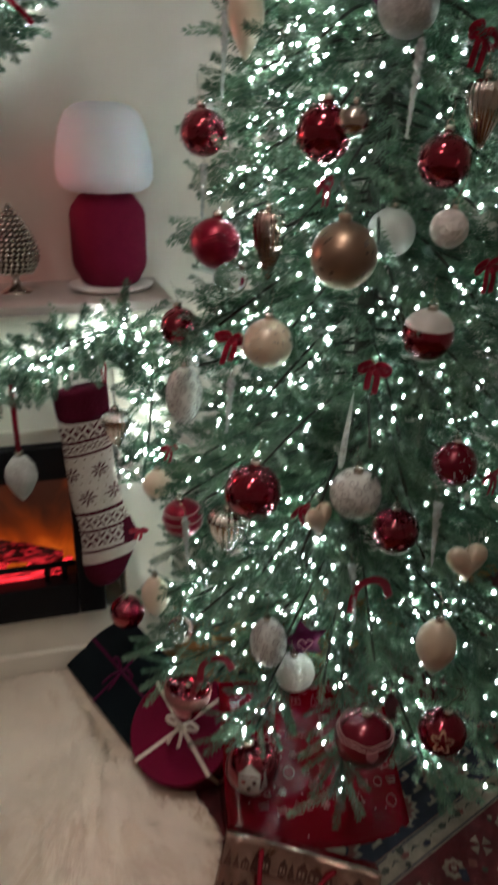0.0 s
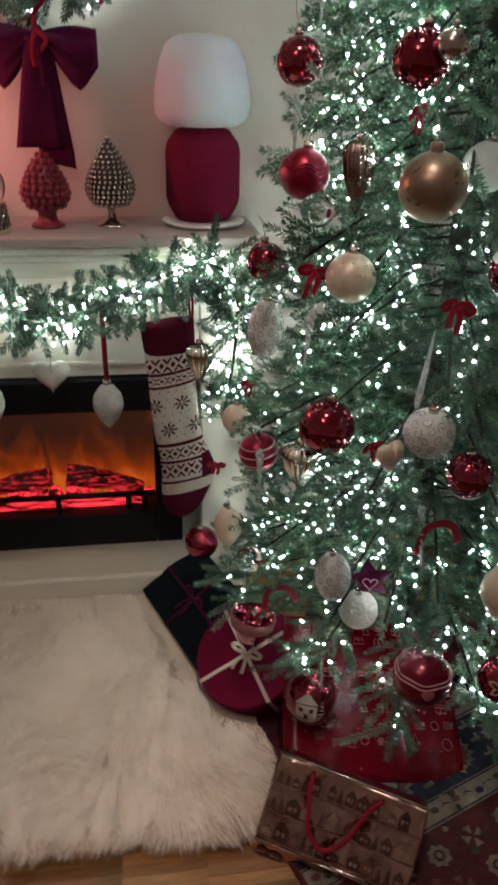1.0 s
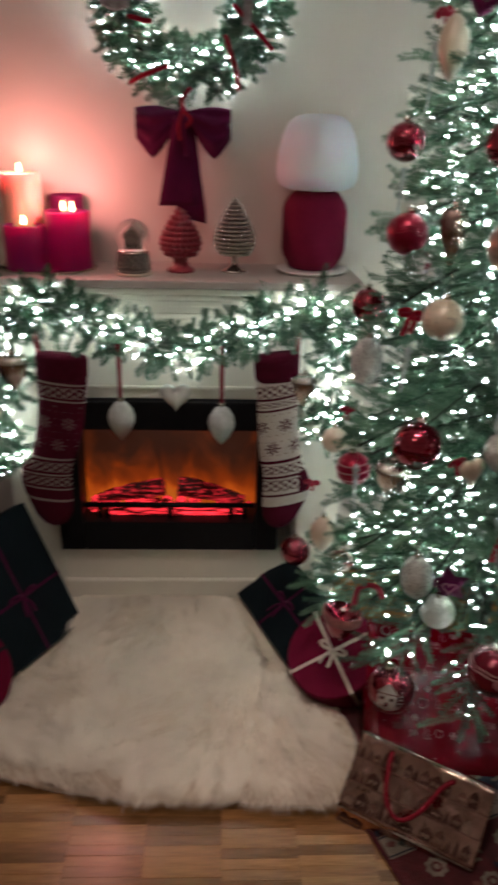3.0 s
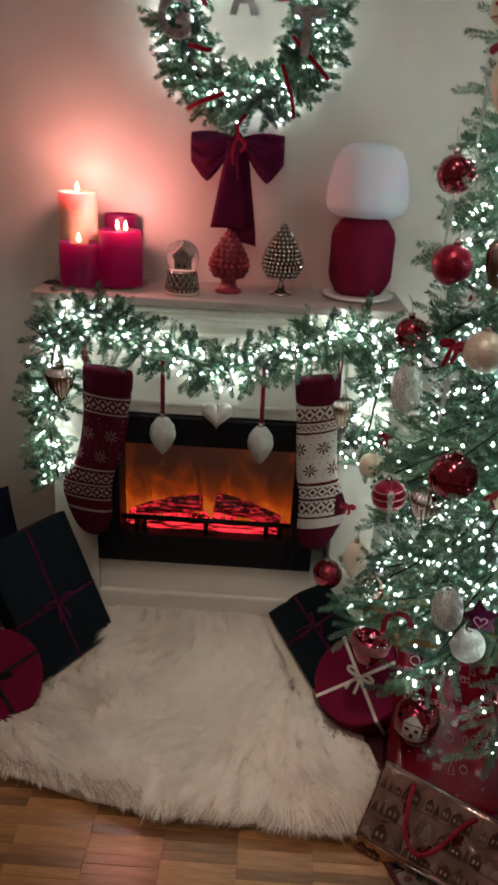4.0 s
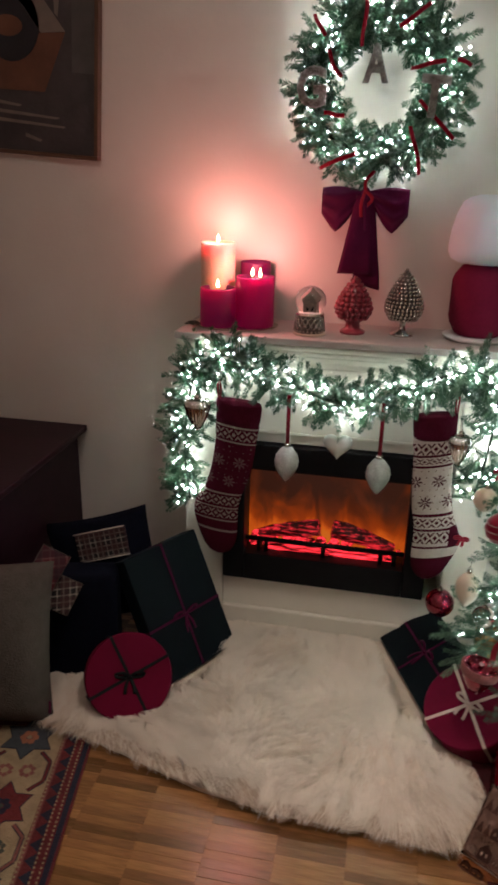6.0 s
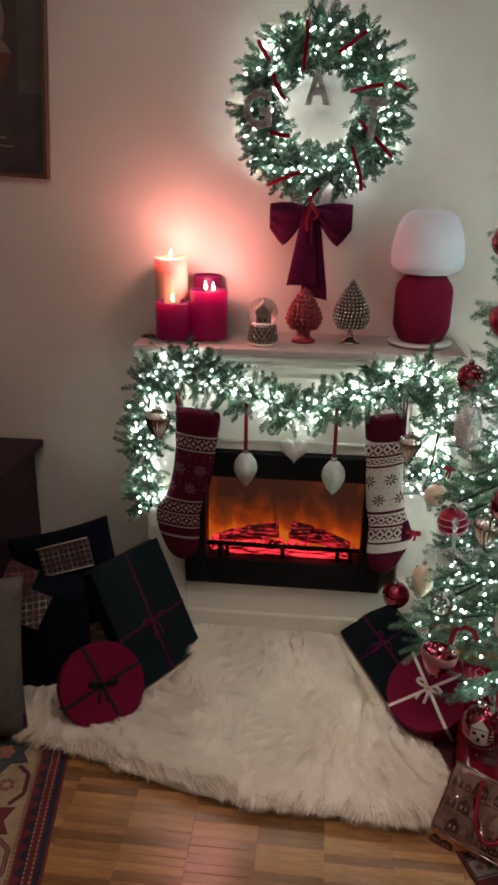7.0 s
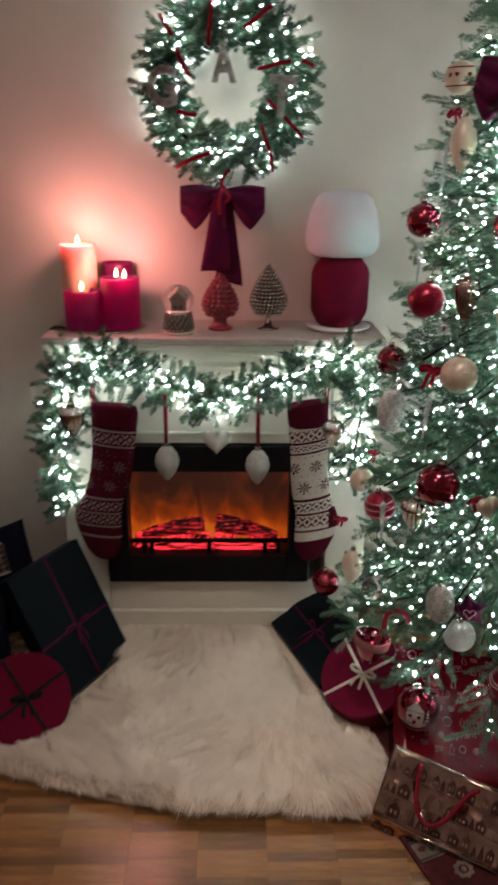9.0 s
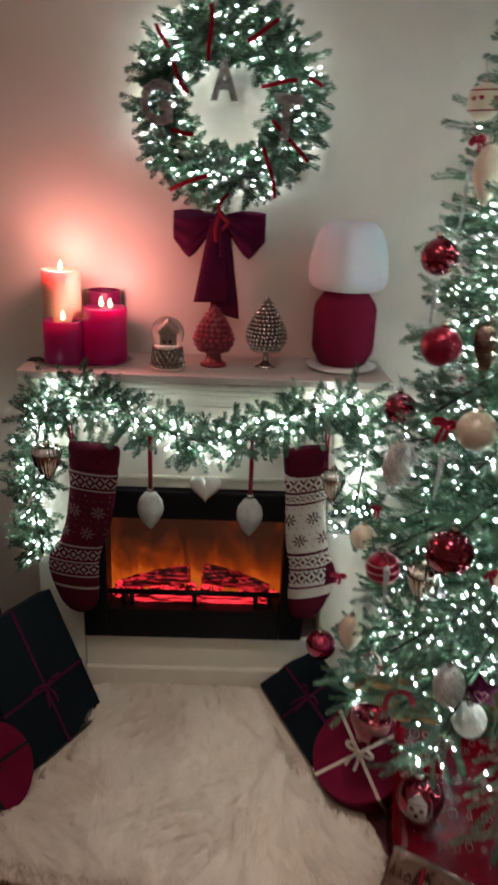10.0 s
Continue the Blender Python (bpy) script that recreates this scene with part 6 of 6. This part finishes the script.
RUG_SLATE = mat("rug_slate_wool", (0.055, 0.065, 0.075), 0.95, vary=0.3, scale=60, bump=0.6, bump_scale=240)
RUG_ORANGE = mat("rug_orange_wool", (0.42, 0.15, 0.08), 0.95, vary=0.3, scale=60, bump=0.6, bump_scale=240)
for i in range(9):
    y = 0.045 + 0.235 * i
    alt = i % 2 == 0
    rug_piece(star_pts(0.177, y, 0.082, 0.050, 6, 0.52), 0.0086, RUG_NAVY, rug)
    rug_piece(star_pts(0.177, y, 0.077, 0.047, 6, 0.52), 0.0092, RUG_SLATE if alt else RUG_RED, rug)
    for k in range(6):
        rug_piece(star_pts(0.177 + 0.017 * math.cos(k * 1.047), y + 0.017 * math.sin(k * 1.047), 0.0105, 0.009, 5), 0.0098, RUG_ORANGE if alt else RUG_NAVY, rug, "petal")
    rug_piece(star_pts(0.177, y, 0.008, 0.006, 4), 0.0106, RUG_CREAM if alt else RUG_GREEN, rug)
    for s in (-1, 1):
        for k in range(7):
            rug_piece(star_pts(0.177 + s * 0.030 + 0.016 * math.cos(k * 0.898), y + 0.118 + 0.016 * math.sin(k * 0.898), 0.0078, 0.006, 4), 0.0086, RUG_GREEN if not alt else RUG_ROSE, rug, "petal")
        bracket([(0.177 + s * 0.050, y + 0.052), (0.177 + s * 0.082, y + 0.085), (0.177 + s * 0.082, y + 0.150), (0.177 + s * 0.050, y + 0.183)], 0.012, 0.0084, RUG_NAVY)
        bracket([(0.177 + s * 0.050, y + 0.052), (0.177 + s * 0.082, y + 0.085), (0.177 + s * 0.082, y + 0.150), (0.177 + s * 0.050, y + 0.183)], 0.007, 0.0091, RUG_RED if alt else RUG_ROSE)
for k in range(150):
    for x in (0.024, 0.041, 0.078):
        rug_piece([(x, 0.004 + 0.0125 * k), (x + 0.004, 0.004 + 0.0125 * k), (x + 0.004, 0.010 + 0.0125 * k), (x, 0.010 + 0.0125 * k)], 0.0092, RUG_CREAM, rug, "stitch")

# the rug under the tree: local x along its border, y from the room into the border
# Wool darkened: the shade under the tree is put into these colours.
SHADED_RED = mat("shaded_red_wool", (0.075, 0.009, 0.012), 0.95, vary=0.6, scale=40, bump=0.6, bump_scale=240)
SHADED_CREAM = mat("shaded_cream_wool", (0.21, 0.175, 0.135), 0.95, vary=0.5, scale=40, bump=0.6, bump_scale=240)
SHADED_NAVY = mat("shaded_navy_wool", (0.013, 0.017, 0.032), 0.95, vary=0.5, scale=40, bump=0.6, bump_scale=240)
SHADED_GREEN = mat("shaded_green_wool", (0.035, 0.04, 0.03), 0.95, vary=0.5, scale=40, bump=0.6, bump_scale=240)
SHADED_ROSE = mat("shaded_rose_wool", (0.14, 0.045, 0.04), 0.95, vary=0.5, scale=40, bump=0.6, bump_scale=240)
rug2 = thing("oriental_carpet", "red oriental carpet with navy and cream border, colours darkened for the tree's shade", "rug")
rug2.matrix_world = Matrix(((0.934, -0.358, 0, 0.916), (0.358, 0.934, 0, -0.68), (0, 0, 1, 0.001), (0, 0, 0, 1)))
part("woven_base", box(-0.45, 1.3, -0.75, 0.52, 0, 0.007, 0.002), SHADED_RED, rug2, smooth=False)
band(rug2, -0.44, 1.28, -0.055, 0.0, 0.0078, SHADED_CREAM)
band(rug2, -0.44, 1.28, 0.002, 0.135, 0.0078, SHADED_NAVY)
band(rug2, -0.44, 1.28, 0.137, 0.185, 0.0078, SHADED_CREAM)


def spiky(x, y, rx, ry, n, m, z, name="motif"):
    rug_piece([(x + (px - x) * rx, y + (py - y) * ry) for px, py in star_pts(x, y, 1.0, 0.80, n)], z, m, rug2, name)


for q in (-0.052, -0.006, 0.140, 0.180):
    band(rug2, -0.44, 1.28, q, q + 0.0035, 0.0084, SHADED_NAVY)
for i in range(9):
    x = -0.36 + 0.18 * i
    spiky(x, 0.068, 0.066, 0.058, 17, SHADED_CREAM, 0.0086)
    spiky(x, 0.068, 0.056, 0.047, 17, SHADED_ROSE, 0.0092)
    rug_piece([(x - 0.034, 0.056), (x - 0.024, 0.048), (x + 0.024, 0.048), (x + 0.034, 0.056), (x + 0.034, 0.080), (x + 0.024, 0.088), (x - 0.024, 0.088), (x - 0.034, 0.080)], 0.0098, SHADED_NAVY, rug2)
    rug_piece([(x - 0.029, 0.058), (x - 0.021, 0.052), (x + 0.021, 0.052), (x + 0.029, 0.058), (x + 0.029, 0.078), (x + 0.021, 0.084), (x - 0.021, 0.084), (x - 0.029, 0.078)], 0.0104, SHADED_CREAM, rug2)
    for s1 in (0.025, 0.068, 0.108):
        rug_piece([(x + 0.078, s1), (x + 0.104, s1), (x + 0.104, s1 + 0.018), (x + 0.096, s1 + 0.018), (x + 0.096, s1 + 0.008), (x + 0.078, s1 + 0.008)], 0.0088, SHADED_CREAM, rug2)
    for k in range(3):
        xx = x + 0.06 * k - 0.06
        for q in (-0.029, 0.161):
            spiky(xx, q + 0.004 * (-1) ** k, 0.012, 0.008, 5, (SHADED_ROSE, SHADED_NAVY, SHADED_GREEN)[k], 0.0088)
            rug_piece([(xx + 0.014, q), (xx + 0.030, q + 0.010), (xx + 0.046, q), (xx + 0.030, q + 0.005)], 0.0088, SHADED_GREEN, rug2)
    for q, odd in ((-0.105, 0), (-0.175, 1), (-0.245, 0), (-0.315, 1), (-0.385, 0), (-0.455, 1)):
        xx = x + 0.09 * odd
        spiky(xx, q, 0.026, 0.024, 8, SHADED_CREAM, 0.0080)
        spiky(xx, q, 0.014, 0.013, 8, SHADED_RED, 0.0086)
        spiky(xx, q, 0.007, 0.007, 6, SHADED_CREAM, 0.0092)
        xx += 0.09
        for dx, dy in ((1, 0), (-1, 0), (0, 1), (0, -1)):
            rug_piece([(xx + 0.004 * dx, q + 0.004 * dy), (xx + 0.022 * dx + 0.010 * dy, q + 0.022 * dy + 0.010 * dx), (xx + 0.022 * dx - 0.010 * dy, q + 0.022 * dy - 0.010 * dx)], 0.0080, SHADED_ROSE if odd else SHADED_CREAM, rug2)
weave = random.Random(5)
for k in range(260):
    x, y = weave.uniform(-0.40, 0.75), weave.uniform(-0.70, 0.18)
    q = weave.uniform(0.006, 0.012)
    spiky(x, y, q, q, weave.choice((3, 4, 5)), weave.choice((SHADED_CREAM, SHADED_ROSE, SHADED_NAVY, SHADED_GREEN)), 0.0110 + 0.00001 * k)

# ---- sheepskin ----
SKIN = [(-0.80, -0.47), (-0.70, -0.575), (-0.56, -0.60), (-0.44, -0.635), (-0.22, -0.705), (0.0, -0.735), (0.22, -0.738), (0.39, -0.755), (0.46, -0.69), (0.48, -0.56), (0.475, -0.42), (0.42, -0.25), (0.36, -0.03), (0.25, 0.035), (-0.27, 0.035), (-0.33, 0.02), (-0.62, -0.12), (-0.84, -0.30)]


def inside(x, y):
    hit, m = False, len(SKIN)
    for i in range(m):
        (x0, y0), (x1, y1) = SKIN[i], SKIN[i - 1]
        if (y0 > y) != (y1 > y) and x < (x1 - x0) * (y - y0) / (y1 - y0) + x0:
            hit = not hit
    return hit


def edge_distance(x, y):
    best = 9.0
    p = Vector((x, y))
    for i in range(len(SKIN)):
        a, b = Vector(SKIN[i - 1]), Vector(SKIN[i])
        t = max(0, min(1, (p - a).dot(b - a) / (b - a).length_squared))
        best = min(best, (p - a - (b - a) * t).length)
    return best


skin = thing("sheepskin_rug", "long-haired cream fur rug spread before the hearth", "rug")
bm = bmesh.new()
top = [bm.verts.new((x, y, 0.014)) for x, y in SKIN]
bmesh.ops.recalc_face_normals(bm, faces=[bm.faces.new(top)])
bmesh.ops.solidify(bm, geom=bm.faces[:], thickness=0.012)
part("hide", bm, HIDE, skin, smooth=False)


def under_gift(x, y):
    """Where the gifts press the fur flat."""
    p = Vector((x + 0.258, y + 0.105))
    if -0.02 < p.dot(Vector((-0.503, -0.864))) < 0.32 and -0.02 < p.dot(Vector((-0.864, 0.503))) < 0.25:
        return True
    p = Vector((x - 0.214, y - 0.030))
    if -0.02 < p.dot(Vector((0.36, -0.93))) < 0.38 and -0.035 < p.dot(Vector((0.93, 0.36))) < 0.25:
        return True
    return math.hypot(x + 0.50, y + 0.42) < 0.10 or math.hypot(x - 0.47, y + 0.36) < 0.135


vs, idx = [], []
count = 0
GAP = 0.021
for gi in range(int(1.40 / GAP)):
    for gj in range(int(0.86 / GAP)):
        cx, cy = -0.88 + GAP * (gi + random.uniform(-0.1, 1.1)), -0.79 + GAP * (gj + random.uniform(-0.1, 1.1))
        if not inside(cx, cy) or under_gift(cx, cy):
            continue
        e = edge_distance(cx, cy)
        swirl = noise.noise((cx * 2.6, cy * 2.6, 0.3)) * 1.7 + noise.noise((cx * 7, cy * 7, 3.1)) * 0.9
        a = -1.45 + swirl * (0.55 + 0.45 * min(1, e / 0.15)) + random.gauss(0, 0.09)
        lock_len = random.uniform(0.070, 0.115) * (0.40 + 0.60 * min(1, e / 0.08))
        rise = random.uniform(0.18, 0.30) * (1 + 0.7 * noise.noise((cx * 6, cy * 4, 1.9)))
        d, side = Vector((math.cos(a), math.sin(a), 0)), Vector((-math.sin(a), math.cos(a), 0))
        bend = random.gauss(0, 0.10)
        warm = noise.noise((cx * 5, cy * 5, 8.8)) + random.gauss(0, 0.22) > 0.30
        floor_z = 0.014 + 0.016 * max(0.0, 0.5 + noise.noise((cx * 5, cy * 3, 5.5))) * min(1, e / 0.06)
        for _ in range(95):
            u, v = random.gauss(0, 0.013), random.gauss(0, 0.013)
            L = lock_len * random.uniform(0.72, 1.08)
            w = random.uniform(0.0006, 0.0011)
            root = Vector((cx, cy, 0)) + side * u + d * v
            if not inside(root.x, root.y):
                continue
            root.z = 0.014
            up = rise * random.uniform(0.8, 1.15) * (1 - 0.3 * (u / 0.014) ** 2 * 0.5)
            m1 = root + d * L * 0.40 - side * u * 0.15 + Vector((0, 0, floor_z + L * up * 0.75))
            t1 = root + d * L * 0.95 - side * (u * 0.38 - bend * L) + Vector((0, 0, (floor_z + L * up * 0.55) * (0.35 + 0.65 * min(1, e / 0.05))))
            s1 = side * w
            vs += [tuple(root - s1), tuple(root + s1), tuple(m1 - s1), tuple(m1 + s1), tuple(t1)]
            # 2: front fringe strands, browned to paint in the edge's shade
            tan = 2 if (e < 0.05 and cy < -0.42 and random.random() < 0.45) else (1 if warm and random.random() < 0.7 else 0)
            idx += [tan] * 3
            count += 1
base = np.arange(count, dtype=np.int32)[:, None, None] * 5
tri = np.array([(0, 1, 3), (0, 3, 2), (2, 3, 4)], np.int32)[None]
fur = mesh_from("fur", np.array(vs), (base + tri).reshape(-1, 3), [FUR, FUR_WARM, FUR_FRINGE_SHADE], skin, idx, smooth=True)
fur["kind"] = "stuff"

# ---- parquet strips ----
STRIP, BLOCK = 0.0245, 0.165
plank_mesh = {}


def plank_data(length):
    key = round(length, 3)
    if key not in plank_mesh:
        b = box(0.0001, key - 0.0001, 0.0001, STRIP - 0.0001, -0.012, 0.0, 0.0002, 1)
        me = bpy.data.meshes.new("plank")
        b.to_mesh(me)
        b.free()
        me.materials.append(WOOD)
        plank_mesh[key] = me
    return plank_mesh[key]


far_v, far_f = [], []
near = 0
row_random = random.Random(3)
for i in range(-16, 15):
    x, shift = i * BLOCK, row_random.uniform(0, STRIP)
    for j in range(-165, 11):
        y, length = j * STRIP + shift, BLOCK
        if -1.0 < x < 0.60 and -1.10 < y < -0.60 and near < 295:
            ob = new("plank", plank_data(length))
            ob.location, ob.parent = (x, y, row_random.uniform(-0.0004, 0)), floor
            ob.rotation_euler = (row_random.gauss(0, 0.012), row_random.gauss(0, 0.0012), 0)
            near += 1
        elif y + STRIP < WALL_Y:
            k = len(far_v)
            far_v += [(x + 0.0002, y + 0.0002, 0), (x + length - 0.0002, y + 0.0002, 0), (x + length - 0.0002, y + STRIP - 0.0002, 0), (x + 0.0002, y + STRIP - 0.0002, 0), (x + 0.0002, y + 0.0002, -0.012), (x + length - 0.0002, y + 0.0002, -0.012), (x + length - 0.0002, y + STRIP - 0.0002, -0.012), (x + 0.0002, y + STRIP - 0.0002, -0.012)]
            far_f += [(k, k + 1, k + 2, k + 3), (k, k + 4, k + 5, k + 1), (k + 1, k + 5, k + 6, k + 2), (k + 2, k + 6, k + 7, k + 3), (k + 3, k + 7, k + 4, k)]
rest = mesh_from("far_planks", far_v, far_f, [WOOD], floor)
rest["kind"] = "stuff"
